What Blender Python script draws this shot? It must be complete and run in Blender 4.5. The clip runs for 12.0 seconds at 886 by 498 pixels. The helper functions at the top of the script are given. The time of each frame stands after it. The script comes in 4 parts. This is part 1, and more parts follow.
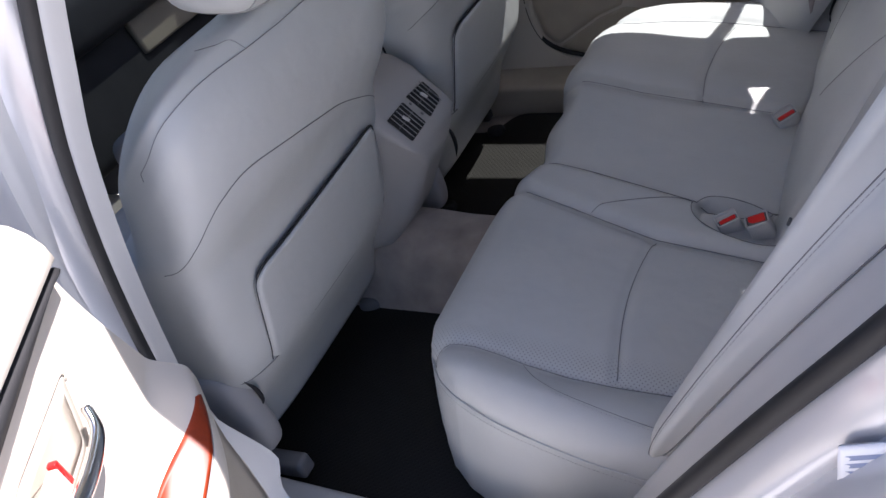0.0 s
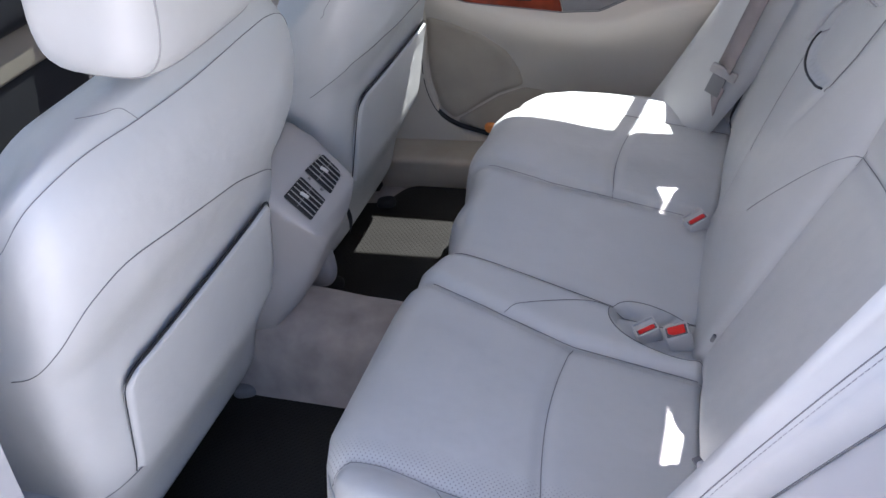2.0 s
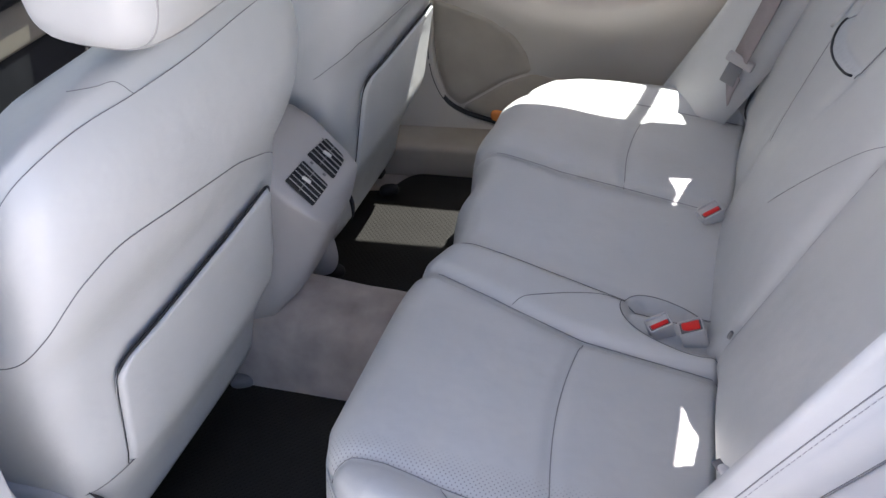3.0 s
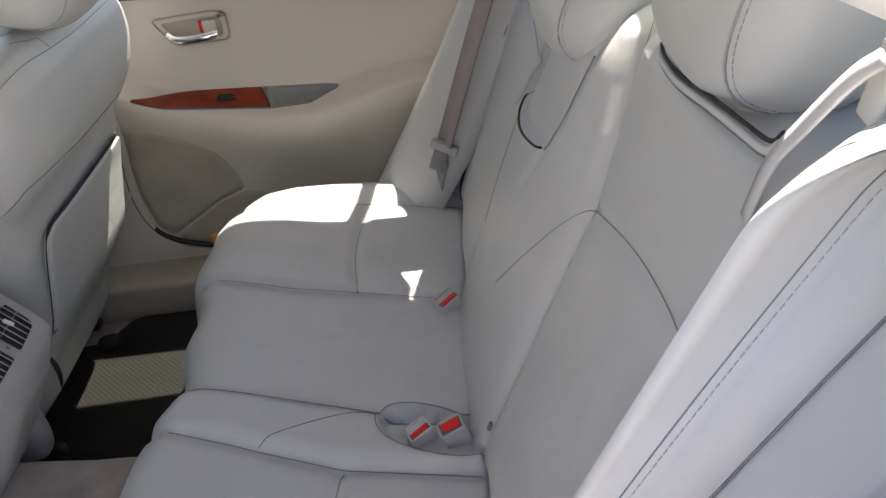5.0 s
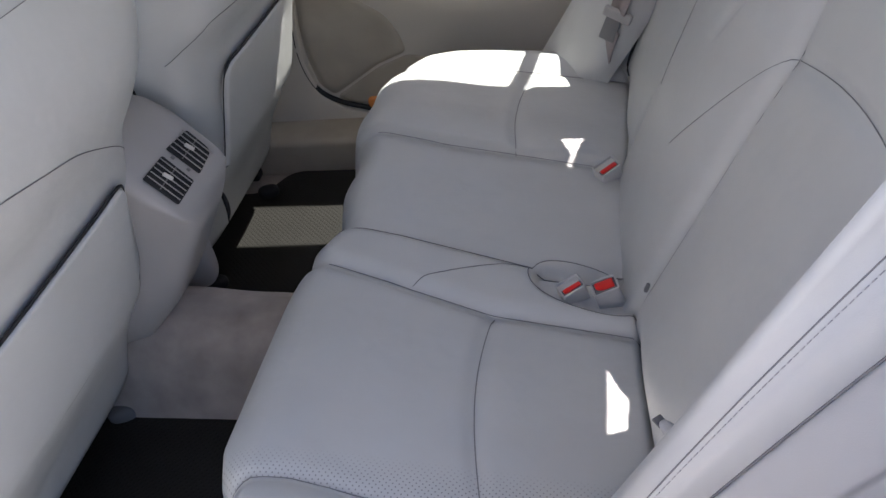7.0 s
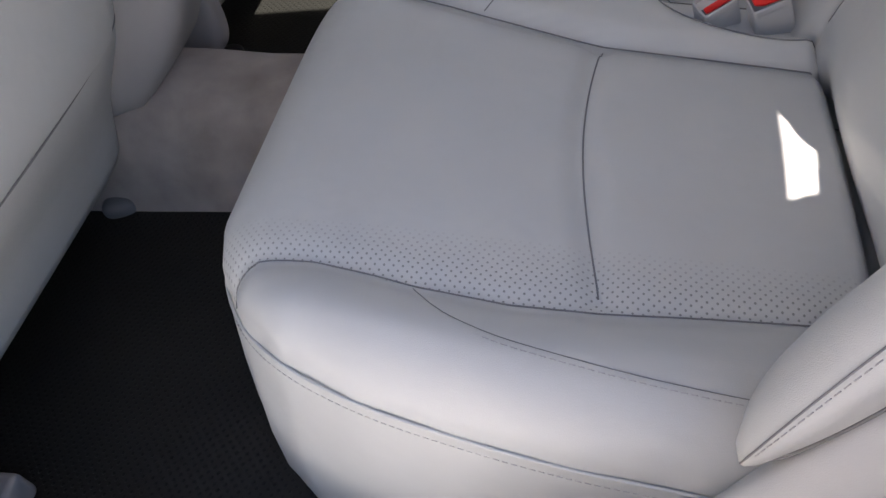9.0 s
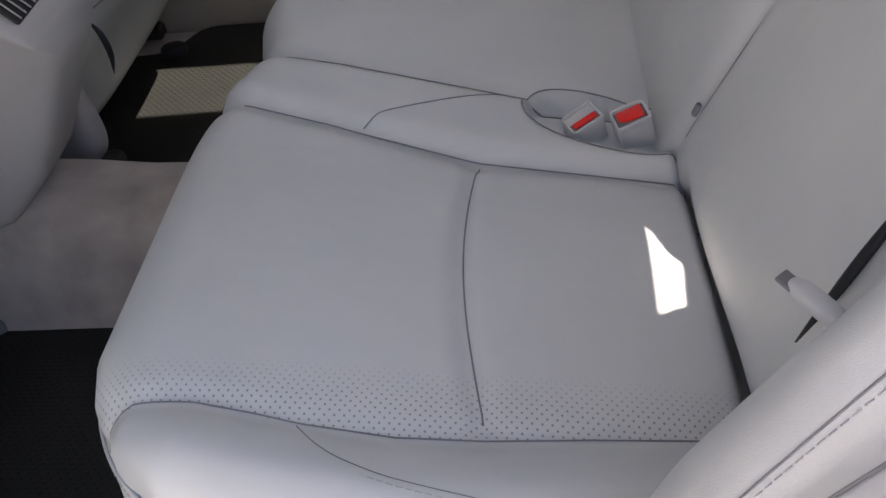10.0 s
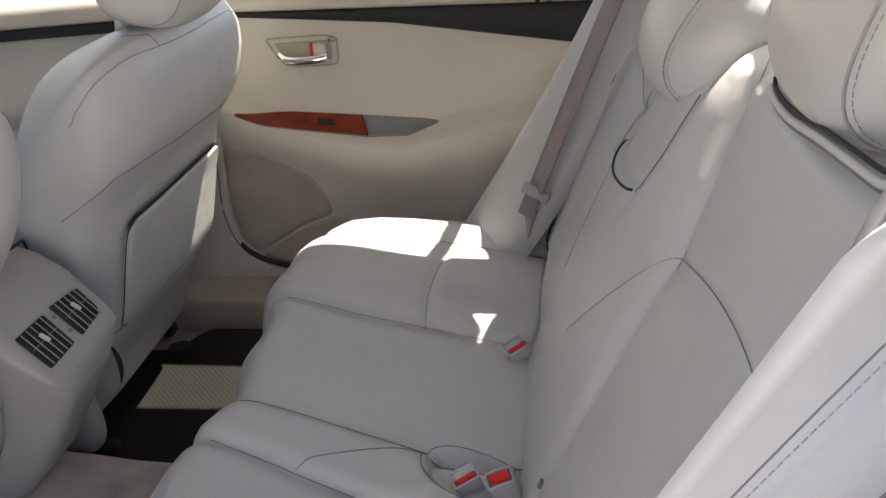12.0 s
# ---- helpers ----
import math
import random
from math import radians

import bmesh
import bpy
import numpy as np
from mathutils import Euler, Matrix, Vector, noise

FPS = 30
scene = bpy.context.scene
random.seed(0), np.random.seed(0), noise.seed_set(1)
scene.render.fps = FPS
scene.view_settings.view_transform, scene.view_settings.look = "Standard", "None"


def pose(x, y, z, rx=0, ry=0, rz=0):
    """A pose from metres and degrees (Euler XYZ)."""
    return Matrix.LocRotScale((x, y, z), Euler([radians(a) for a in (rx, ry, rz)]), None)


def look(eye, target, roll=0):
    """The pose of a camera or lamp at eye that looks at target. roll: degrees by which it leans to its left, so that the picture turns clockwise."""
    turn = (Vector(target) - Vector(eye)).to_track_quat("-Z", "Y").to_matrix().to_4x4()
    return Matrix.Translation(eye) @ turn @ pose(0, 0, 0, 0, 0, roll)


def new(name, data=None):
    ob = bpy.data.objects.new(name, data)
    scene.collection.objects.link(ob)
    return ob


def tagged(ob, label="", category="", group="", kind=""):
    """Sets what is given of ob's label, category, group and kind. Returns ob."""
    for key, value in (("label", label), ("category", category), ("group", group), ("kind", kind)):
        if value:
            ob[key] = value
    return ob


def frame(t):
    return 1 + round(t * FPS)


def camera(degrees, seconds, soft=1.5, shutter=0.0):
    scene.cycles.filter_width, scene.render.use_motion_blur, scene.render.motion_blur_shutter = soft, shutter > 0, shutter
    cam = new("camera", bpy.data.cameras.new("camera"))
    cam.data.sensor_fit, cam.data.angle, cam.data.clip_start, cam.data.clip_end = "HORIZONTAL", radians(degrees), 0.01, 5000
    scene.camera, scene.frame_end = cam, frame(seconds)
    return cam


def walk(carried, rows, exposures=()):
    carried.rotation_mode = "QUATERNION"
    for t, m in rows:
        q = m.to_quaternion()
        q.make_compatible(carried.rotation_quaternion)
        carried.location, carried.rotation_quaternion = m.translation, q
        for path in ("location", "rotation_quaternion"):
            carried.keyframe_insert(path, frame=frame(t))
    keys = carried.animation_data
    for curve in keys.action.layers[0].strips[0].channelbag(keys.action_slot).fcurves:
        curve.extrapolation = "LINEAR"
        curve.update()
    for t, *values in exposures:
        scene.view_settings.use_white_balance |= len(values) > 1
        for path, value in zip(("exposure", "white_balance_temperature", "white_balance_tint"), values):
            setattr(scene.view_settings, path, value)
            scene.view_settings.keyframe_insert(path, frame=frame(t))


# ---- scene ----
cam = camera(57.3, 12.0)
PATH = [
    (0, (0.63, -1.17, 1.456), (-0.339, 0.104, 0.258), -21.0),
    (0.5, (0.568, -1.082, 1.42), (-0.374, 0.103, 0.113), -19.0),
    (1, (0.507, -1.005, 1.39), (-0.248, 0.246, 0.025), -16.9),
    (1.5, (0.477, -1.021, 1.423), (-0.155, 0.348, 0.108), -15.1),
    (2, (0.501, -1.07, 1.459), (-0.151, 0.404, 0.275), -10.1),
    (2.5, (0.508, -1.061, 1.445), (-0.197, 0.392, 0.265), -9.1),
    (3, (0.474, -1.043, 1.431), (-0.171, 0.42, 0.229), -9.1),
    (3.5, (0.492, -0.995, 1.411), (0.069, 0.556, 0.221), -7.5),
    (3.7, (0.496, -0.98, 1.408), (0.178, 0.609, 0.236), -6.7),
    (5.3, (0.502, -0.949, 1.39), (0.45, 0.791, 0.405), -8.6),
    (5.5, (0.502, -0.957, 1.392), (0.457, 0.833, 0.502), -8.6),
    (6, (0.499, -0.991, 1.397), (0.42, 0.828, 0.569), -8.3),
    (6.5, (0.493, -1.008, 1.376), (0.266, 0.716, 0.388), -8.3),
    (7, (0.449, -0.988, 1.331), (0.052, 0.55, 0.115), -10.0),
    (7.5, (0.42, -0.956, 1.28), (-0.1, 0.378, -0.116), -13.0),
    (7.7, (0.408, -0.949, 1.254), (-0.132, 0.336, -0.18), -13.9),
    (9.3, (0.346, -0.82, 1.047), (-0.131, 0.427, -0.441), -16.0),
    (9.5, (0.349, -0.814, 1.051), (-0.062, 0.469, -0.428), -14.1),
    (10, (0.365, -0.806, 1.086), (0.099, 0.593, -0.318), -9.9),
    (10.5, (0.386, -0.818, 1.129), (0.197, 0.725, -0.13), -7.4),
    (11, (0.431, -0.835, 1.208), (0.265, 0.824, 0.102), -6.5),
    (11.5, (0.478, -0.883, 1.286), (0.315, 0.867, 0.333), -4.8),
    (12, (0.523, -0.92, 1.327), (0.233, 0.834, 0.411), -4.6),
]
walk(cam, [(t, look(eye, target, roll)) for t, eye, target, roll in PATH],
     exposures=[(0, 1.72, 6150, 21), (0.5, 1.59, 5900, 21), (1.0, 2.33, 5700, 21), (1.5, 2.6, 5900, 21), (2.5, 2.69, 6150, 20), (3.5, 2.69, 6600, 19), (5.3, 2.16, 6950, 16),
                (6.0, 1.81, 6950, 15), (6.5, 1.95, 6850, 16), (7.3, 2.46, 6450, 19), (9.3, 2.44, 6900, 18), (10, 2.48, 6950, 18), (10.5, 2.54, 7100, 18), (11, 2.71, 7250, 17), (11.5, 2.61, 7350, 17), (12, 2.36, 7350, 17)])

# ---------------------------------------------------------------- light
SUN = Vector((0.45, 0.37, 1.0)).normalized()
world = bpy.data.worlds.new("sky")
scene.world = world
world.use_nodes = True
wn = world.node_tree.nodes
sky = wn.new("ShaderNodeTexSky")
sky.sky_type, sky.sun_disc = "NISHITA", False
sky.sun_elevation, sky.sun_rotation = math.asin(SUN.z), math.atan2(SUN.x, SUN.y)
world.node_tree.links.new(sky.outputs[0], wn["Background"].inputs[0])
wn["Background"].inputs[1].default_value = 0.085
sun = new("sun", bpy.data.lights.new("sun", "SUN"))
sun.data.energy, sun.data.angle, sun.data.color = 5.0, radians(0.55), (1.0, 0.95, 0.87)
sun.matrix_world = look(SUN * 20, (0, 0, 0))


# ---------------------------------------------------------------- materials
def material(name, color, rough=0.5, metal=0.0, vary=0.08, scale=6.0, grain=900.0, bump=0.0, spec=0.5, coat=0.0, sheen=0.0, soft=0.0):
    """A surface with blotches at a large scale, grain at a small one, and fine relief."""
    m = bpy.data.materials.new(name)
    m.use_nodes = True
    n, l = m.node_tree.nodes, m.node_tree.links
    b = n["Principled BSDF"]
    geo = n.new("ShaderNodeNewGeometry")
    big, fine = n.new("ShaderNodeTexNoise"), n.new("ShaderNodeTexNoise")
    big.inputs["Scale"].default_value, big.inputs["Detail"].default_value = scale, 5
    fine.inputs["Scale"].default_value, fine.inputs["Detail"].default_value = grain, 3
    l.new(geo.outputs["Position"], big.inputs["Vector"])
    l.new(geo.outputs["Position"], fine.inputs["Vector"])
    mix = n.new("ShaderNodeMix")
    mix.data_type = "RGBA"
    mix.inputs[6].default_value = (*[c * (1 - vary) for c in color], 1)
    mix.inputs[7].default_value = (*[min(1, c * (1 + vary)) for c in color], 1)
    add = n.new("ShaderNodeMath")
    add.operation = "MULTIPLY_ADD"
    add.inputs[1].default_value, add.inputs[2].default_value = 0.35, 0.325
    l.new(fine.outputs[0], add.inputs[0])
    half = n.new("ShaderNodeMath")
    half.operation = "ADD"
    l.new(add.outputs[0], half.inputs[0])
    shift = n.new("ShaderNodeMath")
    shift.operation = "MULTIPLY_ADD"
    shift.inputs[1].default_value, shift.inputs[2].default_value = 1.6, -0.8
    l.new(big.outputs[0], shift.inputs[0])
    l.new(shift.outputs[0], half.inputs[1])
    l.new(half.outputs[0], mix.inputs[0])
    l.new(mix.outputs[2], b.inputs["Base Color"])
    b.inputs["Roughness"].default_value, b.inputs["Metallic"].default_value = rough, metal
    b.inputs["Specular IOR Level"].default_value = spec
    b.inputs["Coat Weight"].default_value = coat
    b.inputs["Sheen Weight"].default_value = sheen
    if bump:
        bp = n.new("ShaderNodeBump")
        bp.inputs["Strength"].default_value, bp.inputs["Distance"].default_value = min(1.0, bump), 0.0006
        l.new(fine.outputs[0], bp.inputs["Height"])
        l.new(bp.outputs[0], b.inputs["Normal"])
        if soft:
            wave, swell = n.new("ShaderNodeTexNoise"), n.new("ShaderNodeBump")
            wave.inputs["Scale"].default_value, wave.inputs["Detail"].default_value = 13.0, 3
            swell.inputs["Strength"].default_value, swell.inputs["Distance"].default_value = 1.0, soft
            l.new(geo.outputs["Position"], wave.inputs["Vector"])
            l.new(wave.outputs[0], swell.inputs["Height"])
            l.new(swell.outputs[0], bp.inputs["Normal"])
    return m


def dotted(m, pitch, radius, dark, relief, edge=None):
    """Adds a staggered grid of small holes (or studs, with relief above 0) to a material, in plan (x, y); edge: the distances from the middle between which they set in."""
    n, l = m.node_tree.nodes, m.node_tree.links
    b = n["Principled BSDF"]
    geo = n.new("ShaderNodeNewGeometry")
    spin = n.new("ShaderNodeVectorRotate")
    spin.rotation_type = "Z_AXIS"
    spin.inputs["Angle"].default_value = radians(45)
    l.new(geo.outputs["Position"], spin.inputs["Vector"])
    sc = n.new("ShaderNodeVectorMath")
    sc.operation = "SCALE"
    sc.inputs["Scale"].default_value = 1 / pitch
    l.new(spin.outputs[0], sc.inputs[0])
    fr = n.new("ShaderNodeVectorMath")
    fr.operation = "FRACTION"
    l.new(sc.outputs[0], fr.inputs[0])
    sub = n.new("ShaderNodeVectorMath")
    sub.operation = "SUBTRACT"
    sub.inputs[1].default_value = (0.5, 0.5, 0)
    l.new(fr.outputs[0], sub.inputs[0])
    flat = n.new("ShaderNodeVectorMath")
    flat.operation = "MULTIPLY"
    flat.inputs[1].default_value = (1, 1, 0)
    l.new(sub.outputs[0], flat.inputs[0])
    ln = n.new("ShaderNodeVectorMath")
    ln.operation = "LENGTH"
    l.new(flat.outputs[0], ln.inputs[0])
    ramp = n.new("ShaderNodeMapRange")
    ramp.inputs["From Min"].default_value, ramp.inputs["From Max"].default_value = radius * 0.8, radius * 1.2
    ramp.inputs["To Min"].default_value, ramp.inputs["To Max"].default_value = dark, 1.0
    l.new(ln.outputs["Value"], ramp.inputs["Value"])
    if edge:
        apart = n.new("ShaderNodeSeparateXYZ")
        l.new(geo.outputs["Position"], apart.inputs[0])
        side = n.new("ShaderNodeMath")
        side.operation = "ABSOLUTE"
        l.new(apart.outputs["Y"], side.inputs[0])
        fade = n.new("ShaderNodeMapRange")
        fade.inputs["From Min"].default_value, fade.inputs["From Max"].default_value = edge
        fade.inputs["To Min"].default_value, fade.inputs["To Max"].default_value = 1.0, 0.0
        l.new(side.outputs[0], fade.inputs["Value"])
        top = n.new("ShaderNodeMath")
        top.operation = "MAXIMUM"
        l.new(ramp.outputs[0], top.inputs[0])
        l.new(fade.outputs[0], top.inputs[1])
        ramp = top
    old = b.inputs["Base Color"].links[0].from_socket
    mul = n.new("ShaderNodeMix")
    mul.data_type, mul.blend_type = "RGBA", "MULTIPLY"
    mul.inputs[0].default_value = 1.0
    l.new(old, mul.inputs[6])
    l.new(ramp.outputs[0], mul.inputs[7])
    l.new(mul.outputs[2], b.inputs["Base Color"])
    bp = n.new("ShaderNodeBump")
    bp.inputs["Strength"].default_value, bp.inputs["Distance"].default_value = 1.0, abs(relief)
    bp.invert = relief > 0
    l.new(ramp.outputs[0], bp.inputs["Height"])
    if b.inputs["Normal"].links:
        l.new(b.inputs["Normal"].links[0].from_socket, bp.inputs["Normal"])
    l.new(bp.outputs[0], b.inputs["Normal"])
    return m


LEATHER = material("grey_leather", (0.488, 0.497, 0.492), 0.42, vary=0.05, scale=9, grain=1400, bump=0.35, spec=0.45, soft=0.0035)
PERFORATED = dotted(material("perforated_leather", (0.488, 0.497, 0.492), 0.45, vary=0.05, scale=9, grain=1400, bump=0.3, spec=0.42, soft=0.0035), 0.0050, 0.17, 0.46, -0.0002, (0.452, 0.508))
SEAM = material("seam_thread", (0.19, 0.19, 0.195), 0.8, vary=0.2, grain=2500)
WELT = material("leather_welt", (0.31, 0.312, 0.31), 0.55, vary=0.1, grain=2500)
STITCH = material("stitch_thread", (0.40, 0.40, 0.41), 0.7, vary=0.2, grain=2500)
TRIM = material("beige_trim", (0.55, 0.51, 0.45), 0.55, vary=0.05, scale=5, grain=1100, bump=0.35, spec=0.35)
CLOTH = material("beige_cloth", (0.40, 0.36, 0.30), 0.85, vary=0.12, scale=12, grain=1600, bump=0.8, spec=0.2)
PLASTIC = material("grey_plastic", (0.37, 0.36, 0.355), 0.5, vary=0.05, scale=7, grain=1500, bump=0.4, spec=0.4)
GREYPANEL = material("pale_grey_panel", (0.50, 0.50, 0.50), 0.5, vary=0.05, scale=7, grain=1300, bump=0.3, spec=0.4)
CARPET = material("grey_carpet", (0.38, 0.335, 0.305), 0.95, vary=0.3, scale=16, grain=1100, bump=1.0, spec=0.1, sheen=0.2)
DASHBROWN = material("brown_dash", (0.27, 0.235, 0.185), 0.6, vary=0.15, scale=6, grain=900, bump=0.4, spec=0.25)
MAT = dotted(material("black_mat", (0.0125, 0.0117, 0.0101), 0.62, vary=0.25, scale=14, grain=900, bump=0.6, spec=0.34), 0.0085, 0.22, 0.30, -0.0010)
BLACK = material("black_plastic", (0.028, 0.028, 0.030), 0.55, vary=0.15, scale=10, grain=900, bump=0.3, spec=0.15)
RUBBER = material("black_rubber", (0.022, 0.022, 0.023), 0.6, vary=0.2, scale=14, grain=700, bump=0.3, spec=0.35)
WOOD = material("red_wood_veneer", (0.19, 0.024, 0.006), 0.38, vary=0.45, scale=26, grain=300, spec=0.25, coat=0.08)
CHROME = material("chrome", (0.82, 0.82, 0.83), 0.08, metal=1.0, vary=0.03)
RED = material("red_button", (0.70, 0.012, 0.010), 0.35, vary=0.06, grain=600)
ORANGE = material("orange_lens", (0.85, 0.30, 0.08), 0.2, vary=0.08, spec=0.6, coat=0.4)
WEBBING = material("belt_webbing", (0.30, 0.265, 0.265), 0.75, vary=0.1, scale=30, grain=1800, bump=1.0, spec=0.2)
PAINT = material("silver_paint", (0.56, 0.57, 0.60), 0.3, metal=0.35, vary=0.04, grain=2600, coat=0.7)
WHITE = material("white_print", (0.78, 0.79, 0.82), 0.5, vary=0.03)
INK = material("blue_ink", (0.25, 0.30, 0.45), 0.5, vary=0.08)
# Darker copy of the grey plastic, with shade put into its colour.
PULLGREY = material("shaded_grey_plastic", (0.20, 0.20, 0.205), 0.5, vary=0.06, bump=0.3, spec=0.3)
INKGREY = material("dark_grey_plastic", (0.16, 0.16, 0.165), 0.5, vary=0.1, spec=0.3)
SILVERED = material("silvered_plastic", (0.62, 0.62, 0.60), 0.35, vary=0.05, spec=0.5)
CONCRETE = material("pale_concrete", (0.52, 0.50, 0.465), 0.9, vary=0.2, scale=1.4, grain=160, bump=0.6, spec=0.2)


def glass_material(name, tint):
    m = bpy.data.materials.new(name)
    m.use_nodes = True
    n, l = m.node_tree.nodes, m.node_tree.links
    clear, shine, mix = n.new("ShaderNodeBsdfTransparent"), n.new("ShaderNodeBsdfGlossy"), n.new("ShaderNodeMixShader")
    clear.inputs[0].default_value, shine.inputs["Roughness"].default_value = (*tint, 1), 0.02
    mix.inputs[0].default_value = 0.04
    l.new(clear.outputs[0], mix.inputs[1])
    l.new(shine.outputs[0], mix.inputs[2])
    l.new(mix.outputs[0], n["Material Output"].inputs["Surface"])
    return m


GLASS = glass_material("window_glass", (0.74, 0.77, 0.755))
TINTED = glass_material("tinted_glass", (0.32, 0.35, 0.34))


# ---------------------------------------------------------------- mesh helpers
def thing(name, label, category, group="", kind="", at=(0, 0, 0)):
    ob = new(name)
    ob.empty_display_size = 0.05
    ob.location = at
    return tagged(ob, label, category, group, kind)


def part(name, mesh, mat, parent, label="", smooth=True, kind=""):
    """Links a bmesh, or (verts, faces), as one mesh object under a thing or part. Coordinates are the world's."""
    data = bpy.data.meshes.new(name)
    if isinstance(mesh, tuple):
        data.from_pydata([tuple(map(float, v)) for v in mesh[0]], [], [tuple(map(int, f)) for f in mesh[1]])
        data.validate()
    else:
        mesh.to_mesh(data)
        mesh.free()
    mats = mat if isinstance(mat, (list, tuple)) else [mat]
    for m in mats:
        data.materials.append(m)
    if smooth:
        data.shade_smooth()
    ob = new(name, data)
    if parent:
        ob.parent = parent
        up, base = parent, Vector((0, 0, 0))
        while up:
            base, up = base + up.location, up.parent
        data.transform(Matrix.Translation(-base))
    return tagged(ob, label, kind=kind)


def fixed(mesh):
    """A bmesh from (verts, faces) with outward normals."""
    bm = bmesh.new()
    vs = [bm.verts.new(tuple(map(float, v))) for v in mesh[0]]
    for f in mesh[1]:
        try:
            bm.faces.new([vs[i] for i in f])
        except ValueError:
            pass
    bmesh.ops.recalc_face_normals(bm, faces=bm.faces)
    return bm


def box(size, at, bevel=0.006, rot=(0, 0, 0), segments=3, taper=None):
    """A bevelled box, its centre at a place; taper scales its top in x and y."""
    bm = bmesh.new()
    bmesh.ops.create_cube(bm, size=1)
    for v in bm.verts:
        k = taper if taper and v.co.z > 0 else (1, 1)
        v.co = Vector((v.co.x * size[0] * k[0], v.co.y * size[1] * k[1], v.co.z * size[2]))
    if bevel:
        bmesh.ops.bevel(bm, geom=bm.edges[:], offset=bevel, segments=segments, profile=0.5, affect="EDGES")
    bm.transform(pose(*at, *rot))
    return bm


def grid_mesh(points):
    """Vertices and quads of a grid of points, shape (rows, columns, 3)."""
    r, c, _ = points.shape
    a = np.arange(r * c).reshape(r, c)
    faces = np.stack([a[:-1, :-1], a[:-1, 1:], a[1:, 1:], a[1:, :-1]], -1).reshape(-1, 4)
    return points.reshape(-1, 3), faces


def loft(loops, cap=True):
    """A skin over closed loops of equally many points."""
    n, k = len(loops[0]), len(loops)
    verts = [p for lp in loops for p in lp]
    faces = [(i * n + j, i * n + (j + 1) % n, (i + 1) * n + (j + 1) % n, (i + 1) * n + j) for i in range(k - 1) for j in range(n)]
    if cap:
        faces += [tuple(range(n))[::-1], tuple((k - 1) * n + j for j in range(n))]
    return fixed((verts, faces))


def smoothed(points, n):
    """A Catmull-Rom line through points, n steps between neighbours."""
    p = [Vector(q) for q in points]
    p = [2 * p[0] - p[1], *p, 2 * p[-1] - p[-2]]
    out = []
    for i in range(1, len(p) - 2):
        for k in range(n):
            t = k / n
            a, b, c, d = p[i - 1], p[i], p[i + 1], p[i + 2]
            out.append(0.5 * (2 * b + (c - a) * t + (2 * a - 5 * b + 4 * c - d) * t * t + (3 * b - a - 3 * c + d) * t ** 3))
    return [*out, p[-2]]


def sweep(line, shape, up=(0, 0, 1), cap=True, scale=None):
    """A closed shape, points (side, up), drawn along a line."""
    line = [Vector(p) for p in line]
    loops = []
    for i, p in enumerate(line):
        ahead = (line[min(i + 1, len(line) - 1)] - line[max(i - 1, 0)]).normalized()
        side = ahead.cross(Vector(up)).normalized()
        top = side.cross(ahead)
        k = scale(i / (len(line) - 1)) if scale else 1
        loops.append([p + side * (a * k) + top * (b * k) for a, b in shape])
    return loft(loops, cap)


def ring(rx, ry, n=10, power=2.0):
    out = []
    for i in range(n):
        a = 2 * math.pi * i / n
        c, s = math.cos(a), math.sin(a)
        out.append((math.copysign(abs(c) ** (2 / power), c) * rx, math.copysign(abs(s) ** (2 / power), s) * ry))
    return out


def tube(line, r, n=8):
    return sweep(line, ring(r, r, n))


def dashes(line, length, gap, r):
    """Short threads one after another along a line."""
    line = [Vector(p) for p in line]
    bm, run, start = bmesh.new(), 0.0, None
    pts = []
    for a, b in zip(line, line[1:]):
        steps = max(1, int((b - a).length / 0.001))
        pts += [a.lerp(b, k / steps) for k in range(steps)]
    n_on, n_off = int(length / 0.001), int(gap / 0.001)
    for i in range(0, len(pts) - n_on, n_on + n_off):
        a, b = pts[i], pts[i + n_on]
        d = (b - a).normalized()
        s = d.cross(Vector((0.3, 0.2, 1))).normalized() * r
        u = s.cross(d)
        q = [bm.verts.new(p + o) for p in (a, b) for o in (s, u, -s, -u)]
        for k in range(4):
            bm.faces.new((q[k], q[(k + 1) % 4], q[4 + (k + 1) % 4], q[4 + k]))
        bm.faces.new(q[:4][::-1])
        bm.faces.new(q[4:])
    return bm


def ease(a, b, x):
    t = np.clip((np.asarray(x, float) - a) / (b - a), 0, 1)
    return t * t * (3 - 2 * t)


def pillow(size, at, power=2.6, rot=(0, 0, 0), rows=28, columns=40, taper=0.0):
    """A rounded cushion: a superellipsoid, narrower towards its foot by taper."""
    sg = lambda v, e: math.copysign(abs(v) ** e, v)  # noqa: E731
    e = 2 / power
    loops = []
    for i in range(rows + 1):
        a = -math.pi / 2 + math.pi * min(max(i / rows, 0.004), 0.996)
        z, r = sg(math.sin(a), e), abs(math.cos(a)) ** e
        k = 1 - taper * (1 - z) / 2
        loops.append([Vector((sg(math.cos(2 * math.pi * j / columns), e) * r * size[0] / 2, sg(math.sin(2 * math.pi * j / columns), e) * r * size[1] / 2 * k, z * size[2] / 2)) for j in range(columns)])
    bm = loft(loops)
    bm.transform(pose(*at, *rot))
    return bm


